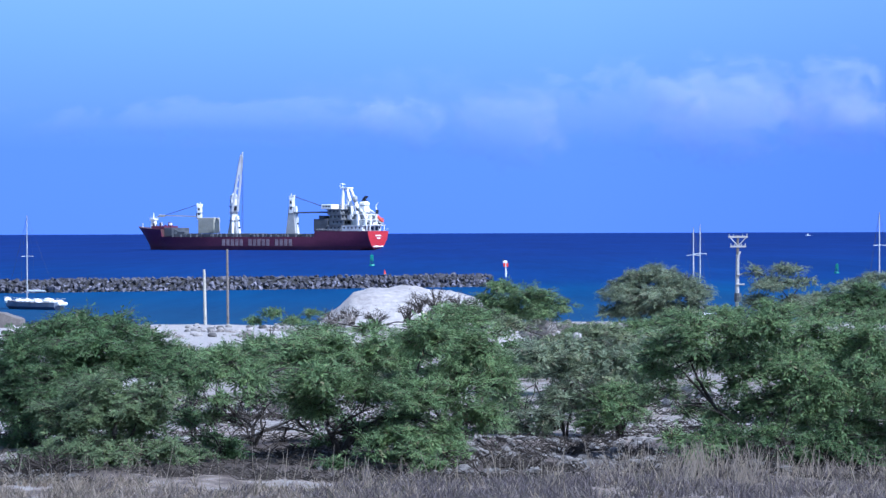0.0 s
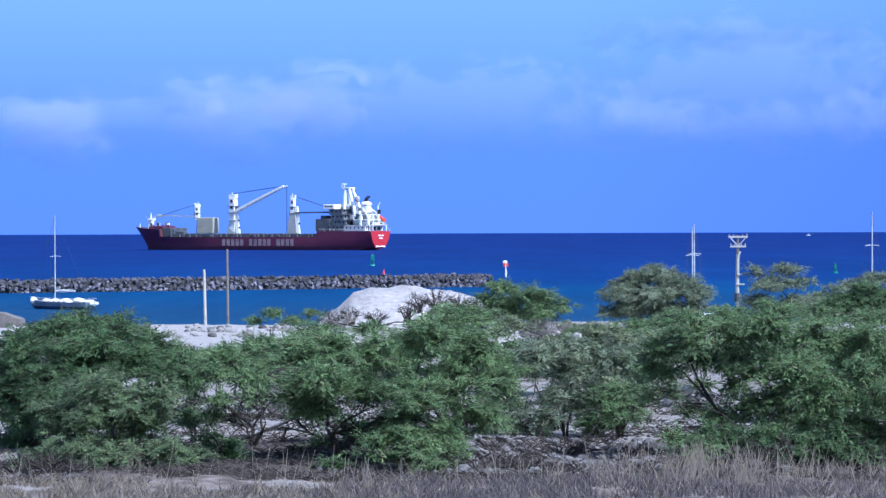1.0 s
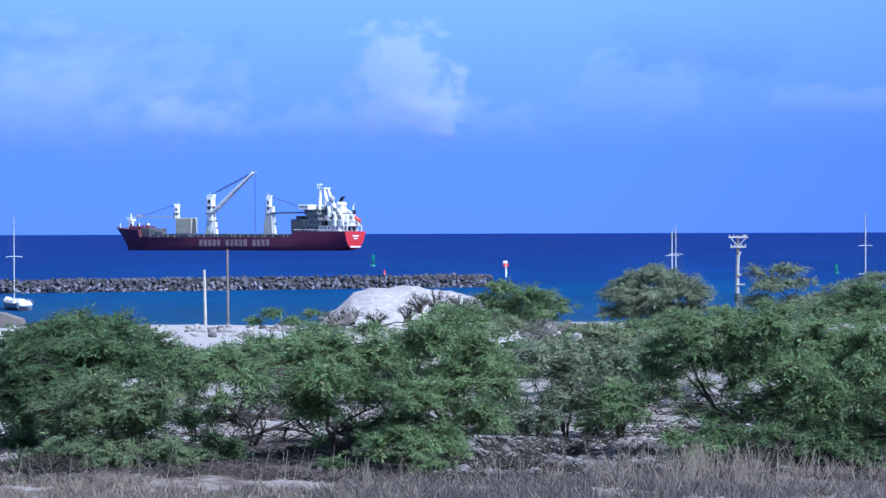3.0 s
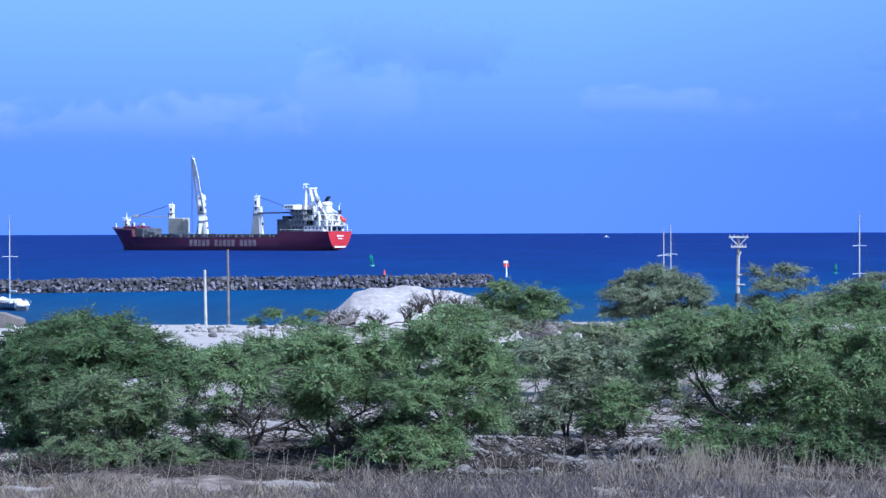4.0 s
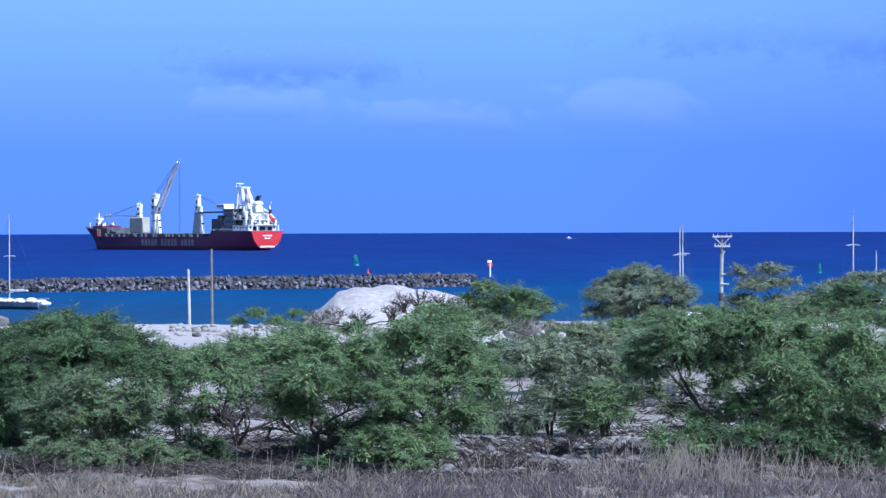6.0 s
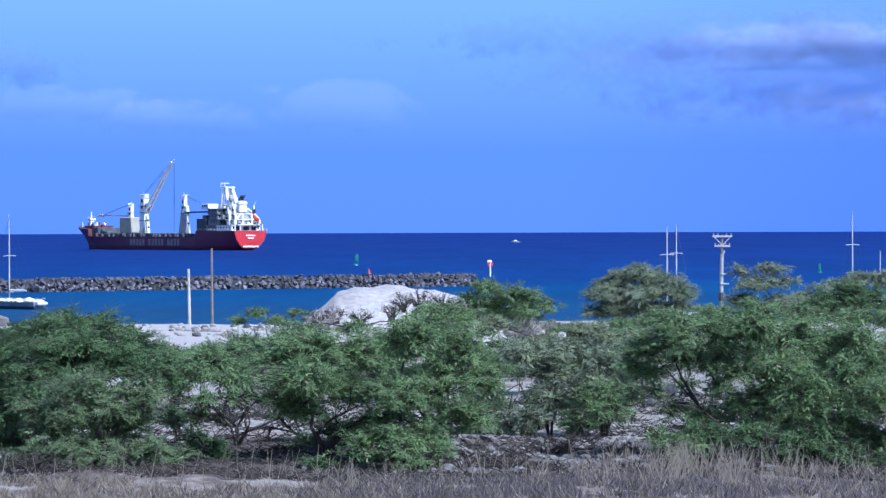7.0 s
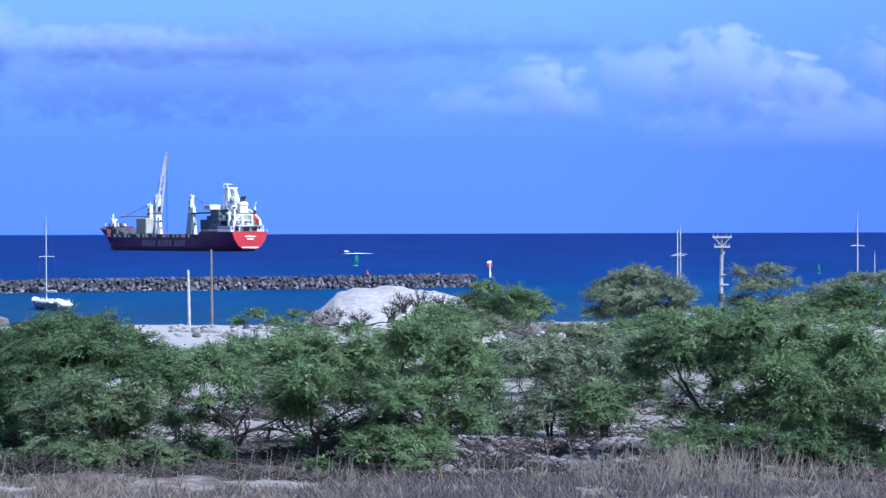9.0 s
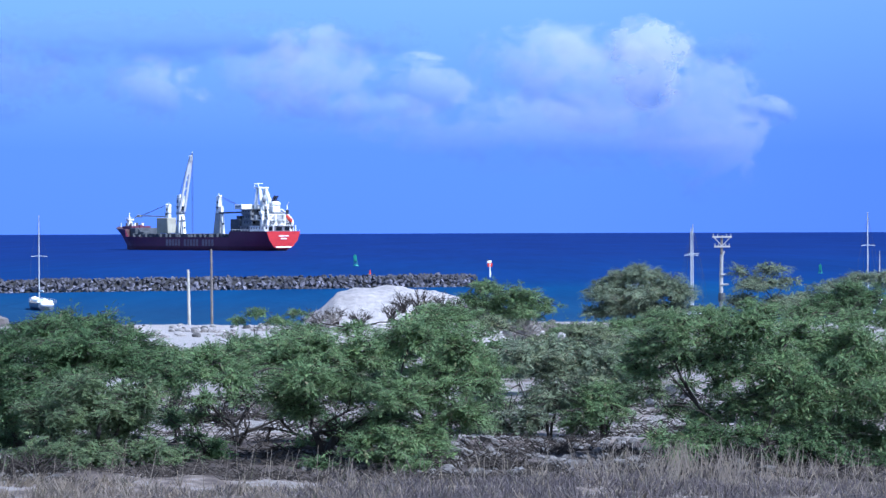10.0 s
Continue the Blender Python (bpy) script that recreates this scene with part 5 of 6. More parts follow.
kiawe("low kiawe scrub between the crowns", 105, (330, 690), [(335, 632, 56, 30), (365, 655, 50, 26), (400, 622, 50, 22), (290, 625, 50, 20), (480, 606, 60, 22), (560, 594, 50, 24)], GREEN, 15, 0.85, 0.22)
kiawe("green kiawe scrub before the sand heap", 120, (700, 640), [(560, 582, 50, 20), (655, 580, 50, 16), (750, 570, 40, 16), (800, 552, 52, 26), (850, 560, 50, 24)], GREEN, 16, 0.75, 0.24, gap=-0.1)
kiawe("pale olive kiawe scrub on the sand flat", 100, (930, 770), [(935, 648, 52, 18), (1140, 650, 50, 30), (890, 640, 40, 30), (1060, 668, 50, 18)], BROWNISH, 17, 0.8, 0.22, gap=-0.1, girth=0.35)
kiawe("dense olive kiawe scrub across the sand flat", 118, (1040, 690), [(925, 617, 52, 28), (985, 624, 58, 28), (1045, 620, 58, 28), (1100, 627, 56, 32), (1150, 632, 50, 38), (955, 652, 56, 20), (1055, 655, 60, 22), (1120, 662, 50, 24)], HAZED, 35, 1.1, 0.22, girth=0.4)
kiawe("straggling green kiawe scrub on the sand flat", 104, (960, 735), [(870, 700, 40, 36), (905, 722, 46, 22), (985, 700, 50, 22), (1050, 705, 50, 24)], GREEN, 36, 0.9, 0.22, girth=0.35, gap=-0.1)
kiawe("green kiawe thicket under taller crowns", 96, (1430, 760), [(1400, 640, 90, 40), (1500, 640, 80, 40), (1480, 740, 110, 50), (1560, 760, 60, 60)], GREEN, 18, 0.4, 0.25)
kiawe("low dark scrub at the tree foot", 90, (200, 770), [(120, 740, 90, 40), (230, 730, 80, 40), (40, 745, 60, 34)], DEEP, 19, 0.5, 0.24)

kiawe("low olive scrub along the shore", 195, (1060, 590), [(1000, 580, 40, 10), (1050, 582, 44, 11), (1100, 580, 40, 10), (900, 585, 40, 10), (1140, 576, 40, 12)], OLIVE, 38, 0.9, 0.28, stems=2, category="bush", name="bush", girth=0.4, fork=0.3)
kiawe("low green kiawe scrub in front of the shore trees", 150, (1130, 610), [(1085, 585, 50, 16), (1130, 578, 54, 18), (1180, 572, 54, 22), (1030, 590, 50, 14)], GREEN, 42, 0.9, 0.25, stems=2, category="bush", name="bush", girth=0.4, fork=0.4)
scrub = random.Random(77)
for k, px in enumerate(range(300, 1210, 70)):
    if 590 < px < 860:
        continue
    d = scrub.uniform(126, 150)
    y0 = 401 + (EYE[2] - land_height(sx(px, d), d)) * FOCAL / d
    lobes = [(px + scrub.uniform(-70, 70), y0 - scrub.uniform(14, 36) * (1.35 if px > 1100 else 1), scrub.uniform(34, 58), scrub.uniform(16, 25)) for j in range(5)]
    kiawe("low kiawe scrub on the sand flat", d, (px, y0), lobes, (OLIVE, BROWNISH, GREEN)[k % 3], 200 + k, 0.62, 0.27, stems=2, category="bush", name="bush", girth=0.4, fork=0.4, gap=-0.15)

for k, (foot, d, lobes) in enumerate((((80, 720), 108, [(30, 645, 60, 30), (120, 615, 70, 30), (235, 630, 70, 26), (290, 645, 56, 30)]),
                                     ((620, 690), 108, [(520, 620, 70, 28), (620, 630, 80, 36), (720, 620, 90, 40), (820, 630, 80, 44), (880, 620, 60, 34)]),
                                     ((1060, 690), 112, [(970, 620, 60, 24), (1050, 640, 70, 24), (1130, 625, 70, 28)]),
                                     ((1400, 700), 104, [(1290, 620, 80, 34), (1380, 610, 90, 40), (1490, 610, 90, 44), (1560, 650, 50, 60)]))):
    kiawe("kiawe scrub filling the ground behind the front trees", d, foot, lobes, (GREEN, GREEN, BROWNISH, GREEN)[k], 60 + k, 0.42, 0.28)

kiawe("nearly leafless kiawe with a lace of dark branches", 86, (445, 795), [(450, 700, 46, 12), (545, 728, 40, 14), (390, 705, 36, 14), (375, 735, 34, 16)], GREEN, 20, 0.45, bare=3, girth=0.7, stems=2, fork=0.6, lace=5,
      limbs=[[(445, 795), (436, 755), (410, 726), (385, 690)], [(436, 755), (400, 742), (360, 752)], [(420, 737), (428, 702), (452, 682)], [(590, 785), (545, 765), (500, 755), (450, 768)], [(545, 765), (520, 742), (480, 735)], [(505, 757), (498, 785)], [(400, 720), (370, 705), (350, 715)]])


def dead_bush(px, py, d, w, h, seed, label="bleached leafless thorn bush on sand", mat=None):
    r = random.Random(seed)
    x, z = sx(px, d), EYE[2] - (py - 401) * d / FOCAL
    t = thing("dead_bush", pose(x, d, z), label, "bush")
    bm = new_bm()
    for k in range(26):
        a = r.uniform(-1.2, 1.2)
        e = Vector((math.sin(a) * w, r.uniform(-0.5, 0.5) * w, math.cos(a) * h * r.uniform(0.5, 1)))
        m = e * 0.5 + Vector((r.uniform(-0.1, 0.1), 0, r.uniform(0, 0.15)))
        tube(bm, [(r.uniform(-w * 0.3, w * 0.3), 0, -0.3), m, e], [0.035, 0.022, 0.008], 4)
        for j in range(4):
            s = m.lerp(e, r.random())
            tube(bm, [s, s + Vector((r.uniform(-0.3, 0.3), r.uniform(-0.2, 0.2), r.uniform(-0.1, 0.35)))], [0.014, 0.005], 4)
    part("twig_tangle", bm, mat or DEADWOOD, t)


for k, (px, py, d, w, h) in enumerate(((790, 570, 152, 1.6, 1.9), (850, 575, 150, 1.6, 1.3), (600, 575, 150, 1.3, 1.0), (955, 605, 140, 1.6, 1.4), (740, 545, 154, 0.8, 1.1), (300, 600, 205, 1.2, 0.6), (345, 588, 225, 1.0, 0.4), (430, 596, 205, 1.2, 0.5), (265, 590, 225, 0.9, 0.35), (490, 590, 215, 1.0, 0.6), (1060, 800, 88, 1.2, 0.7), (880, 815, 84, 1.3, 0.6), (990, 815, 82, 1.2, 0.8), (1130, 815, 82, 0.9, 0.5), (400, 745, 97, 1.0, 0.7), (350, 760, 95, 0.9, 0.8), (560, 740, 97, 1.1, 0.7), (950, 770, 92, 1.1, 0.7), (480, 725, 104, 1.2, 0.5), (850, 835, 77, 1.2, 0.5), (930, 835, 77, 1.2, 0.5), (90, 835, 75, 1.2, 0.6), (30, 838, 75, 1.0, 0.5), (1340, 835, 76.5, 1.0, 0.8), (985, 585, 190, 1.6, 0.8), (770, 545, 156, 1.1, 1.3), (812, 550, 156, 1.2, 1.2), (835, 555, 154, 1.1, 1.1), (870, 558, 153, 1.2, 1.0), (720, 560, 153, 0.8, 0.9), (585, 572, 155, 1.2, 0.8), (620, 565, 154, 0.9, 0.8), (665, 570, 153, 0.8, 0.8), (1055, 585, 195, 1.8, 0.7), (1110, 585, 190, 1.5, 0.8), (935, 590, 180, 1.5, 0.9), (255, 585, 215, 1.2, 0.5), (395, 590, 215, 1.3, 0.4))):
    dead_bush(px, py, d, w, h, 40 + k, mat=BARK if d < 100 or 150 < d < 157 else None, label="dark leafless twigs on the ground" if d < 100 else "bleached leafless thorn bush on sand")


# ---- dry grass ----
def dry_grass():
    rs = np.random.RandomState(21)
    n = 80000
    y = 64.5 + 11.5 * rs.uniform(0, 1, n) ** 0.85
    x = rs.uniform(-17, 17, n)
    clump = np.array([noise.noise((a * 0.55, b * 0.8, 4)) for a, b in zip(x, y)])
    tuft = np.array([noise.noise((a * 2.6, b * 2.2, 11)) for a, b in zip(x, y)])
    ok = (clump + 0.8 * tuft > np.where(x < -3 - clump * 3, 0.06, -0.16)) & (y < 72.7 + 3.0 * clump + 2.2 * tuft + 0.03 * x) & ~((np.abs(x + 5.6 + clump) < 2.6) & (y > 70.6 + clump + tuft))
    x, y, clump, tuft = x[ok], y[ok], clump[ok], tuft[ok]
    n = len(x)
    z = np.array([land_height(a, b) for a, b in zip(x, y)])
    h = (0.08 + 0.20 * rs.uniform(0, 1, n) ** 2 + 0.10 * np.clip(clump, 0, 1) + 0.30 * np.clip(tuft, 0, 1) * rs.uniform(0.4, 1.2, n))
    # blades of one tuft lean the same way
    sway = np.array([noise.noise((a * 1.3, b * 1.1, 23)) for a, b in zip(x, y)])
    lean = np.stack([rs.normal(0, 0.6, n) + 1.3 * sway, rs.normal(0, 0.5, n)], 1) * h[:, None]
    w = rs.uniform(0.005, 0.017, n) * (1 + 0.3 * np.clip(tuft * 2, 0, 1))
    a = rs.uniform(-0.9, 0.9, n)
    sxv, syv = np.cos(a) * w, np.sin(a) * w
    p0 = np.stack([x - sxv, y - syv, z - 0.03], 1)
    p1 = np.stack([x + sxv, y + syv, z - 0.03], 1)
    p2 = np.stack([x + lean[:, 0] + sxv * 0.35, y + lean[:, 1], z + h], 1)
    p3 = np.stack([x + lean[:, 0] - sxv * 0.35, y + lean[:, 1], z + h], 1)
    # tall pale stalks along the back of the strip, in loose tufts, most of them on the right
    m = 1700
    pick = rs.uniform(0, 1, m)
    xs, ys = np.where(pick < 0.35, rs.normal(7.9, 0.9, m), np.where(pick < 0.65, rs.normal(8, 2.8, m), rs.uniform(-17, 17, m))), rs.uniform(70.0, 75.8, m)
    near = np.array([noise.noise((a * 0.9, b * 0.4, 17)) for a, b in zip(xs, ys)]) > -0.05
    xs, ys = xs[near], ys[near]
    m = len(xs)
    zs = np.array([land_height(a, b) for a, b in zip(xs, ys)])
    hs, bend = rs.uniform(0.35, 1.05, m), rs.normal(0, 0.32, m)
    tw = rs.uniform(0.004, 0.012, m)
    q = np.stack([np.stack([xs - tw, ys, zs], 1), np.stack([xs + tw, ys, zs], 1), np.stack([xs + bend * hs + tw * 0.5, ys, zs + hs], 1), np.stack([xs + bend * hs - tw * 0.5, ys, zs + hs], 1)], 1)
    tagged(quads_mesh("grass_stalks", q, STALK), "tall bleached grass stalks", "grass", kind="stuff")
    blades = np.stack([p0, p1, p2, p3], 1)
    # tan clumps stand mostly at one end of the strip, duller purple-brown blades fill the rest
    tan = (x * 0.10 + 0.9 * sway + rs.normal(0, 0.25, n)) < -0.45
    tan |= (tuft > 0.28) & (rs.uniform(0, 1, n) < 0.6)
    tagged(quads_mesh("dry_grass", blades[~tan], STRAW), "dull dry grass in front of the trees", "grass", kind="stuff")
    tagged(quads_mesh("tan_grass", blades[tan], TAN_STRAW), "tan clumps of dry grass on pale ground", "grass", kind="stuff")
    # small stones on the bare ground
    st = random.Random(31)
    bm = new_bm()
    for k in range(560):
        px, d = st.uniform(560, 1270), 75 + 26 * st.random() ** 1.4
        if k % 4 == 0:
            px, d = st.uniform(-10, 150), st.uniform(73, 79)
        x, r0 = sx(px, d), st.uniform(0.03, 0.09) if k < 420 else st.uniform(0.09, 0.17)
        z = land_height(x, d)
        ring = [[(x + r0 * q * math.cos(a) * st.uniform(0.8, 1.3), d + r0 * q * math.sin(a), z + r0 * h) for a in np.linspace(0, math.tau, 7)[:-1]] for q, h in ((1.2, -0.3), (1.0, 0.4), (0.45, 0.8))]
        loft(bm, ring, closed=True)
    tagged(part("loose_stones", bm, COBBLE, None), "small grey coral stones scattered on the ground", "stones", kind="stuff")
    # larger lumps of coral rubble, each its own stone
    kinds = []
    for k in range(7):
        bm = new_bm()
        bmesh.ops.create_icosphere(bm, subdivisions=1, radius=1)
        for v in bm.verts:
            q = 1 + 0.45 * noise.noise(v.co * 1.3 + Vector((k * 5, 0, 0))) + st.uniform(-0.1, 0.1)
            v.co = Vector((v.co.x * q, v.co.y * 0.8 * q, v.co.z * 0.55 * q))
        ob = part("rock", bm, COBBLE, None)
        kinds.append(ob.data)
        bpy.data.objects.remove(ob)
    spots = [(st.uniform(360, 620), 88 + 28 * st.random()) for k in range(22)] + [(st.uniform(880, 1110), 90 + 26 * st.random()) for k in range(12)] + [(st.uniform(790, 1190), 75.5 + 14 * st.random()) for k in range(150)] + [(st.uniform(1100, 1265), 84 + 32 * st.random()) for k in range(60)] + [(st.uniform(1330, 1400), st.uniform(75, 78)) for k in range(14)] + [(st.uniform(-5, 140), st.uniform(74, 80)) for k in range(24)]
    for px, d in spots:
        x, r0 = sx(px, d), 0.09 + 0.2 * st.random() ** 1.7
        ob = new("rock", st.choice(kinds))
        ob.matrix_basis = pose(x, d, land_height(x, d) + r0 * 0.2, st.uniform(-15, 15), st.uniform(-15, 15), st.uniform(0, 360)) @ Matrix.Diagonal((r0 * st.uniform(0.9, 1.5), r0, r0 * st.uniform(0.7, 1.2), 1))
        tagged(ob, "rough grey lump of coral rubble on dark soil", "rock", "coral rubble")
    # fallen twigs and leaf litter under the trees
    n = 30000
    x, y = rs.uniform(-20, 20, n), 73 + 42 * rs.uniform(0, 1, n) ** 1.4
    keep = np.array([noise.noise((a * 0.35, b * 0.5, 9)) for a, b in zip(x, y)]) > -0.1
    x, y = x[keep], y[keep]
    n = len(x)
    z = np.array([land_height(a, b) for a, b in zip(x, y)])
    a = rs.uniform(0, math.tau, n)
    ln, w = rs.uniform(0.1, 0.5, n), rs.uniform(0.008, 0.02, n)
    dx, dy = np.cos(a) * ln, np.sin(a) * ln
    rise = rs.uniform(0.0, 0.25, n)
    p0 = np.stack([x, y, z + 0.01], 1)
    p1 = np.stack([x, y, z + 0.01 + w * 2], 1)
    p2 = np.stack([x + dx, y + dy, z + rise + w * 2], 1)
    p3 = np.stack([x + dx, y + dy, z + rise], 1)
    tagged(quads_mesh("twig_litter", np.stack([p0, p1, p2, p3], 1), BARK), "dark fallen twigs littering the sand", "litter", kind="stuff")


dry_grass()


# ---- far boats ----
launch = thing("motor_boat", pose(0, 0, 0), "small white motor boat far out on the sea", "boat")
bm = new_bm()
loft(bm, [[(x, -w, 1.0 + s), (x, w, 1.0 + s), (x, w * 0.5, -0.3), (x, -w * 0.5, -0.3)] for x, w, s in ((-4, 1.3, 0), (0, 1.5, 0), (3, 1.0, 0.25), (4.6, 0.08, 0.5))], closed=True)
part("hull", bm, GELCOAT, launch)
bm = new_bm()
box(bm, -1.5, 1.6, -1.0, 1.0, 1.0, 2.8, 0.2, 0.8)
part("cabin", bm, GELCOAT, launch)
bm = new_bm()
loft(bm, [[(x, -w, 0.03), (x, 0, h), (x, w, 0.03)] for x, w, h in ((-9, 0.3, 0.05), (-6, 0.8, 0.2), (-4, 1.0, 0.4), (0, 1.7, 0.25), (2, 1.2, 0.1))], cap=False)
part("wake", bm, FOAM, launch, "white foam of the wake")
for ob in launch.children:
    ob.data.transform(Matrix.Scale(0.7, 4))
runner = thing("patrol_boat", pose(0, 0, 0), "white boat running fast with a long foam wake", "boat")
bm = new_bm()
loft(bm, [[(x, -w, 1.4 + s), (x, w, 1.4 + s), (x, w * 0.5, -0.3), (x, -w * 0.5, -0.3)] for x, w, s in ((-3.6, 1.1, -0.5), (0, 1.2, -0.5), (2.4, 0.9, -0.3), (3.8, 0.1, 0.0))], closed=True)
part("hull", bm, NAVY, runner)
bm = new_bm()
box(bm, -1.8, 1.2, -0.8, 0.8, 0.6, 1.5, 0.2, 0.6)
tube(bm, [(-0.3, 0, 1.5), (-0.5, 0, 2.3)], 0.06, 5)
part("cabin", bm, GELCOAT, runner)
bm = new_bm()
loft(bm, [[(x, -w, 0.03), (x, 0, h), (x, w, 0.03)] for x, w, h in ((-15, 0.3, 0.04), (-10, 0.8, 0.18), (-5, 1.0, 0.35), (0, 1.4, 0.3), (2.4, 0.7, 0.05))], cap=False)
part("wake", bm, FOAM, runner, "white foam of the wake")


# ---- clouds ----
CLOUDS = []
CLOUD_DEPTH = 4600.0


def cloud(t_ref, px, py, w, h, speed, power, cover=0.40, tone=(0.60, 0.60, 0.60)):
    k = CLOUD_DEPTH / FOCAL
    i = len(CLOUDS)
    d = CLOUD_DEPTH + (i % 7) * 18
    bm = new_bm()
    n, m = 18, 10
    rings = []
    for j in range(m + 1):
        v = j / m * 2 - 1
        rings.append([(u * w * k * 0.62, -60 * max(0.0, 1 - u * u) * (1 - v * v), v * h * k * 0.68) for u in np.linspace(-1, 1, n + 1)])
    loft(bm, rings, cap=False)
    for f in bm.faces:
        f.smooth = True
    ob = part("cloud", bm, cloud_material("cloud_vapour", i + 1, cover, power, tone), None)
    tagged(ob, "soft white drifting cumulus cloud" if tone[0] > 0.4 else "thin grey-blue drifting cloud streak", "cloud", "clouds")
    z = EYE[2] - (py - 401) * d / FOCAL

    CLOUDS.append((ob, t_ref, sx(px, d), d, z, speed * d / FOCAL))
    ob.matrix_basis = pose(sx(px, d), d, z)


GREYISH = (0.165, 0.230, 0.455)
for row in ((0, 1270, 215, 300, 170, -850, 0.14, 0.35), (0, 1190, 180, 130, 90, -850, 0.13, 0.33), (0, 1465, 180, 200, 170, -900, 0.15, 0.34), (0, 890, 230, 230, 150, -800, 0.12, 0.35), (0, 420, 215, 900, 90, -300, 0.08, 0.37), (0, 690, 225, 200, 110, -620, 0.10, 0.35),
            (1, 1330, 150, 700, 260, -600, 0.12, 0.37), (1, 800, 195, 800, 170, -400, 0.10, 0.37), (1, 330, 200, 560, 150, -400, 0.03, 0.37), (1, 1350, 60, 700, 80, -600, 0.14, 0.39, GREYISH),
            (2.5, 1130, 155, 260, 240, -850, 0.28, 0.39), (2.5, 1190, 205, 150, 110, -850, 0.16, 0.34), (2.5, 850, 220, 700, 110, -400, 0.09, 0.37), (2.5, 1480, 80, 500, 130, -500, 0.17, 0.39, GREYISH), (2.5, 520, 220, 360, 100, -400, 0.11, 0.37), (2.5, 1350, 180, 400, 170, -500, 0.07, 0.37),
            (4.5, 990, 190, 420, 80, -330, 0.08, 0.36), (4.5, 1440, 115, 520, 90, -600, 0.28, 0.33, GREYISH), (4.5, 1450, 215, 420, 70, -450, 0.07, 0.37), (5.5, 1370, 200, 360, 110, -500, 0.08, 0.37),
            (7.5, 1230, 135, 1150, 170, -620, 0.30, 0.25, (0.24, 0.295, 0.47)), (7.5, 1150, 80, 700, 70, -620, 0.14, 0.30), (8, 900, 120, 1300, 150, -600, 0.14, 0.25, (0.19, 0.255, 0.46)), (7.5, 1290, 40, 380, 90, -900, 0.19, 0.35), (7.5, 1000, 105, 520, 100, -850, 0.09, 0.37), (7.5, 1390, 195, 420, 80, -300, 0.13, 0.37), (7.5, 1000, 215, 600, 110, -850, 0.07, 0.37),
            (8.5, 125, 62, 190, 90, -900, 0.38, 0.28, GREYISH), (8.5, 620, 92, 900, 60, -620, 0.22, 0.28, GREYISH), (8.3, 820, 70, 1200, 100, -350, 0.22, 0.37, GREYISH), (10, 310, 160, 190, 115, -685, 0.26, 0.28), (10, 590, 132, 270, 160, -720, 0.30, 0.27), (10, 500, 145, 220, 130, -660, 0.18, 0.30), (10, 780, 152, 200, 110, -660, 0.28, 0.27), (10, 990, 115, 270, 150, -640, 0.26, 0.27), (10, 1090, 150, 320, 180, -640, 0.25, 0.28), (10, 1172, 115, 180, 150, -640, 0.42, 0.25), (10, 1272, 218, 240, 230, -640, 0.22, 0.27), (10, 1385, 198, 100, 50, -640, 0.2, 0.30), (10, 1050, 240, 700, 130, -640, 0.06, 0.25), (9.5, 1500, 90, 500, 60, -600, 0.2, 0.37, GREYISH), (10, 500, 80, 800, 50, -500, 0.14, 0.37, GREYISH), (10, 1000, 230, 700, 130, -500, 0.14, 0.37)):
    cloud(*row)


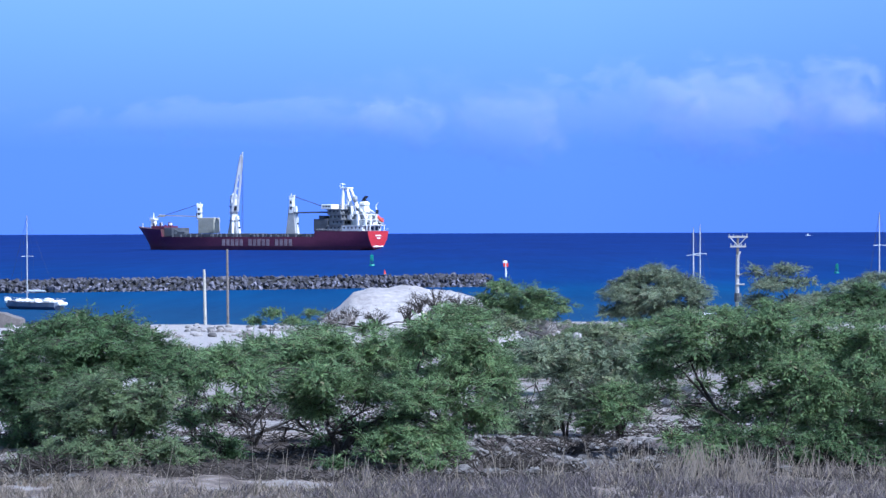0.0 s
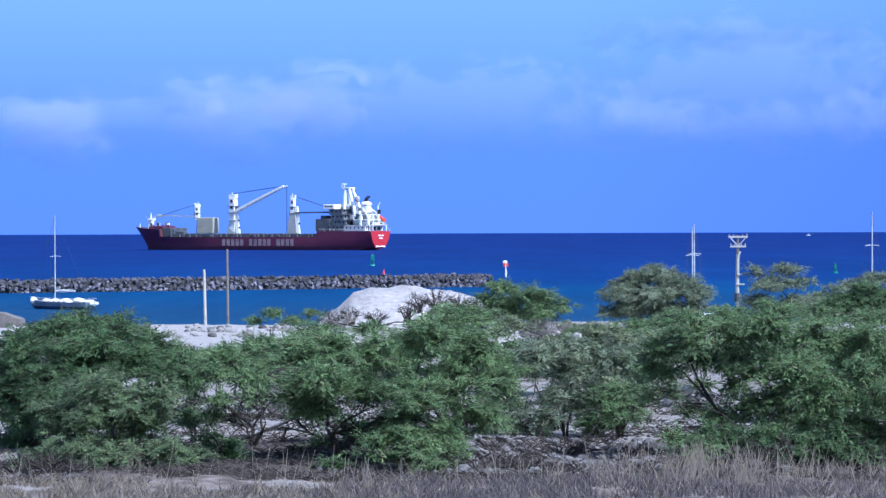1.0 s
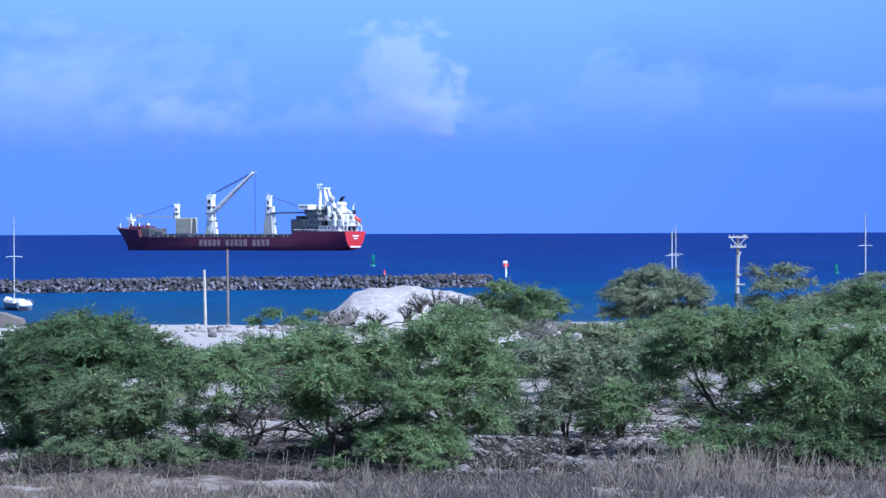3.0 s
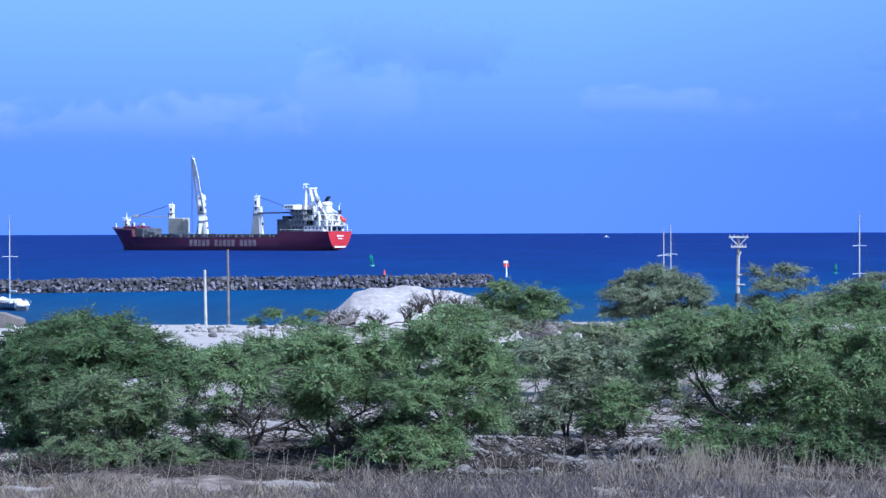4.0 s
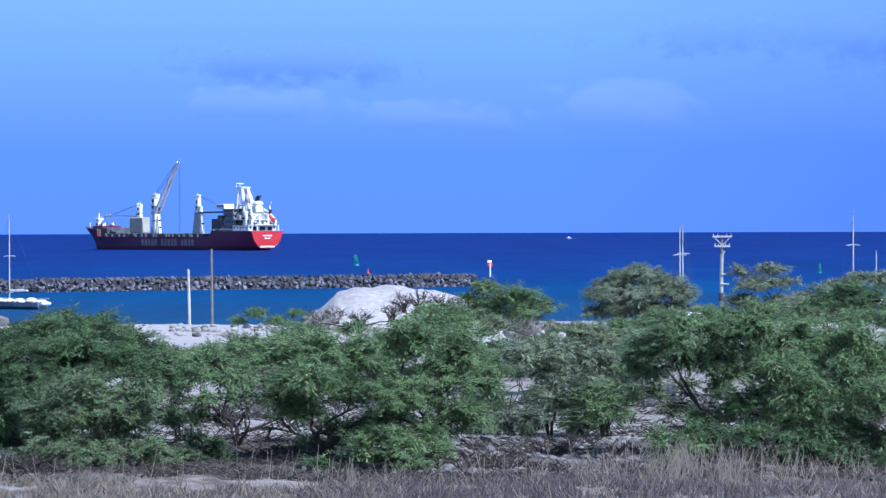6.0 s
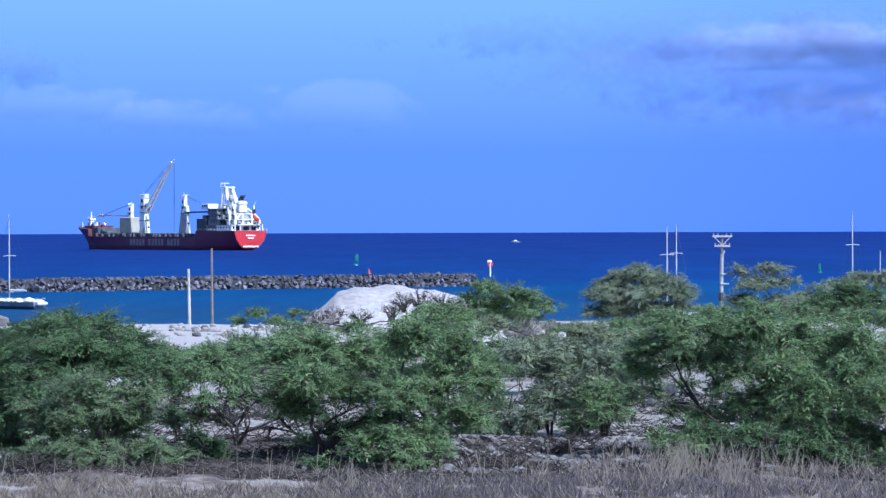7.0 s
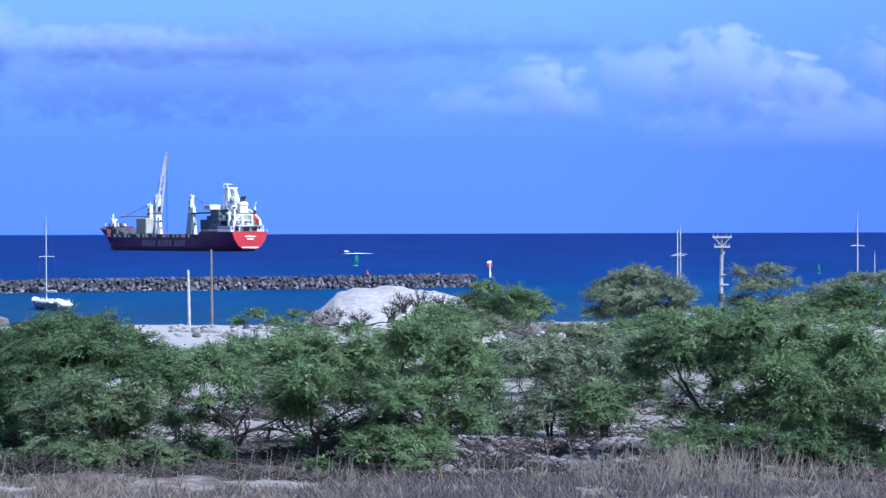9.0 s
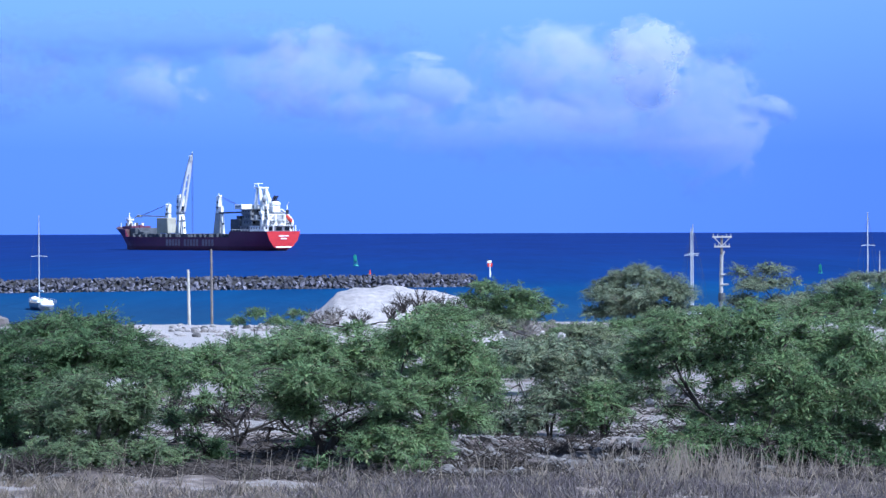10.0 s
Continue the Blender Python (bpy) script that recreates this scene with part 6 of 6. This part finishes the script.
# ---- motions ----
def motions():
    # the ship swings round her anchor: seconds, across, angle of her keel to the picture
    swing = [(0, -110.7, 29.2), (0.4, -110.3, 28.3), (0.8, -110.5, 27.8), (1.2, -111.0, 26.6), (1.5, -111.6, 26.3), (1.8, -113.8, 26.9), (2.0, -115.3, 26.8), (2.2, -117.7, 27.4), (2.5, -120.3, 27.5), (2.7, -122.1, 28.2),
             (3.8, -128.3, 30.9), (4.0, -130.1, 32.7), (4.2, -132.2, 33.7), (4.5, -134.3, 35.9), (4.7, -137.1, 37.4), (4.9, -137.9, 38.8), (5.0, -138.8, 39.6), (5.2, -140.6, 40.9), (5.4, -142.7, 42.5), (5.7, -146.1, 44.5),
             (6.8, -155.1, 47.7), (7.0, -156.2, 48.0), (7.2, -157.4, 48.1), (7.5, -157.6, 48.6), (7.8, -158.1, 49.4), (8.0, -157.9, 49.7), (8.3, -155.5, 51.6), (8.5, -153.7, 52.1), (8.8, -151.6, 53.6), (9.0, -149.2, 53.9), (9.5, -141.0, 53.6), (10, -135.0, 50.1)]
    walk(ship, [(t, pose(x, 1482, 0, 0, 0, 180 - a)) for t, x, a in swing])
    # the working crane: seconds, slew from astern towards port, luff of the jib
    crane = [(0, 42, 63), (0.1, 27, 60), (0.2, 13, 54), (0.3, 9, 50), (0.4, 7, 44), (0.5, 6, 37), (0.6, 7, 29), (0.7, 5, 24), (0.8, 3, 22), (1, 3, 23), (1.2, 6, 21), (1.5, 5, 20), (1.8, 1, 21), (2, 3, 24), (2.2, 6, 28), (2.5, 6, 33), (2.7, 3, 32),
             (3.8, 31, 65), (3.9, 53, 64), (4, 66, 58), (4.1, 72, 50), (4.2, 73, 43), (4.3, 74, 39), (4.5, 72, 41), (4.7, 68, 41), (4.8, 57, 43), (4.9, 48, 52), (5, 34, 59), (5.2, 2, 57), (5.4, 10, 54), (5.5, 7, 55), (5.7, 7, 49),
             (6.8, -5, 64), (6.9, -7, 58), (7, -5, 52), (7.2, -4, 51), (7.5, 2, 52), (7.6, 0, 54), (7.8, -7, 66), (8, -1, 69), (8.3, 8, 68), (8.5, 7, 68), (8.8, 12, 64), (9, 15, 63), (9.5, 32, 52), (10, 14, 64)]
    x0, o = at(71.8), 3.8
    walk(tower_mid, [(t, pose(x0, o, 9, 0, 0, 180 - s)) for t, s, l in crane])
    rows_jib, rows_low, rows_high, rows_hoist, rows_end = [], [], [], [], []
    for t, s, l in crane:
        a = radians(l)
        px, pz = 2.5, 14.0
        tx, tz = px + 37 * math.cos(a), pz + 37 * math.sin(a)
        hx, hz = 0.5, 24.2
        slope = math.degrees(math.atan2(tz - hz, tx - hx))
        rows_jib.append((t, pose(px, 0, pz, 0, -l, 0)))
        rows_high.append((t, pose(hx, 0, hz, 0, -slope, 0)))
        rows_low.append((t, pose(tx - 29.5 * math.cos(radians(slope)), 0, tz - 29.5 * math.sin(radians(slope)), 0, -slope, 0)))
        rows_hoist.append((t, pose(tx + 1.2, 0, tz - 0.6, 0, 90, 0)))
        rows_end.append((t, pose(tx + 1.2, 0, min(tz - 1, 28.5), 0, 90, 0)))
    for ob, rows in ((jib_mid, rows_jib), (topping_low, rows_low), (topping_high, rows_high), (hoist, rows_hoist), (hoist_end, rows_end)):
        walk(ob, rows)
    # yachts sheering about on their moorings: seconds, across, angle of the keel to the picture
    sheer = [(0, -68.5, 36), (0.2, -68.8, 76), (0.4, -66.6, 87), (0.5, -65.5, 87), (0.7, -64.6, 82), (0.9, -63.4, 65), (1, -63.9, 30), (1.1, -65.3, 16), (1.3, -67.7, 28), (1.5, -68.4, 68), (1.7, -66.5, 88), (1.9, -64.9, 86), (2, -64.2, 80),
             (2.2, -64.4, 36), (2.5, -68.8, 36), (2.7, -70.5, 63), (3.8, -71.0, 70), (4, -71.5, 65), (4.5, -68.3, 88), (5, -64.6, 62), (5.5, -68.5, 34), (7, -68.8, 40), (7.5, -64.1, 86), (8, -66.0, 16), (8.5, -67.0, 88), (9, -62.7, 58), (9.5, -63.7, 18), (10, -63.9, 72)]
    rows = []
    for t, x, a in sheer:
        c, s = math.cos(radians(a)), math.sin(radians(a))
        rows.append((t, pose(x + 1.16 * c, 414 - 1.16 * s, 0, 0, 0, 180 - a)))
    walk(yacht_left, rows)
    masts = [(yacht_a, 330, [(0, 32.88), (0.5, 33.62), (1, 32.73), (1.5, 32.80), (2, 33.32), (2.5, 31.62), (4, 28.9), (4.5, 31.99), (5, 33.62), (5.5, 33.77), (7, 31.47), (7.5, 33.03), (8, 32.21), (8.5, 32.51), (9, 32.88), (10, 34.66)]),
             (yacht_b, 342, [(0, 35.3), (0.5, 36.4), (1, 34.5), (1.5, 34.5), (2, 35.8), (2.5, 33.7), (4, 31.2), (4.5, 34.7), (5, 35.1), (5.5, 35.4), (7, 34.2), (7.5, 34.8), (8, 33.8), (8.5, 34.0), (9, 34.8), (10, 36.5)]),
             (yacht_c, 340, [(0, 59.1), (0.5, 58.65), (1, 58.1), (1.5, 58.85), (2, 58.5), (2.5, 57.96), (4, 56.3), (4.5, 57.05), (5, 58.0), (5.5, 57.96), (7, 57.6), (7.5, 57.96), (8, 58.4), (8.5, 58.0), (9, 58.35), (10, 59.7)])]
    for k, (ob, d, rows) in enumerate(masts):
        out = []
        for t, x in rows:
            a = 80 + 8 * math.sin(t * 4.1 + k * 2)
            out.append((t, pose(x + 1.1 * math.cos(radians(a)), d + (k == 1) * 3 - 1.1 * math.sin(radians(a)), 0, 0, 0, 180 - a)))
        walk(ob, out)
    walk(yacht_d, [(t, pose(sx(1586, 400) + 0.5 * math.sin(t * 1.9), 400, 0, 0, 0, 95 + 8 * math.sin(t * 3.0))) for t in range(11)])
    # buoys nodding
    for k, (b, px, d) in enumerate(((buoy_a, 658, 860), (buoy_b, 1479, 700), (buoy_c, 680, 640))):
        walk(b, [(t / 4, pose(sx(px, d) + 0.25 * math.sin(t * 2.2 + k), d, -0.15 + 0.15 * math.sin(t * 3.1 + k), (5, 2, 4)[k] * math.sin(t * 1.7 + k), (7, 3, 5)[k] * math.sin(t * 2.3 + 2 * k), 0)) for t in range(41)])
    # boats under way: seconds, across in the picture, depth
    trip = [(0, 1430, 3300), (2.7, 1390, 3250), (3.4, 1160, 3200), (4, 1072, 3050), (4.5, 1050, 2950), (5, 1058, 2900), (5.5, 1062, 2850), (7, 940, 2050), (7.5, 1010, 1860), (8, 966, 1840), (8.5, 1034, 1700), (8.8, 1120, 1300), (9, 1165, 700), (10, 1168, 560)]
    walk(launch, [(t, pose(sx(px, d), d, 0, 0, 0, 165)) for t, px, d in trip])
    dash = [(0, 9200, 2600), (7.8, 2300, 2500), (8.2, 1508, 2400), (8.5, 900, 2150), (9, 640, 1270), (9.5, 125, 1170), (10, -420, 1120)]
    walk(runner, [(t, pose(sx(px, d), d, 0, 0, 0, 188)) for t, px, d in dash])
    for ob, t0, x, d, z, v in CLOUDS:
        walk(ob, [(0, pose(x - v * t0, d, z)), (10, pose(x + v * (10 - t0), d, z))])


motions()
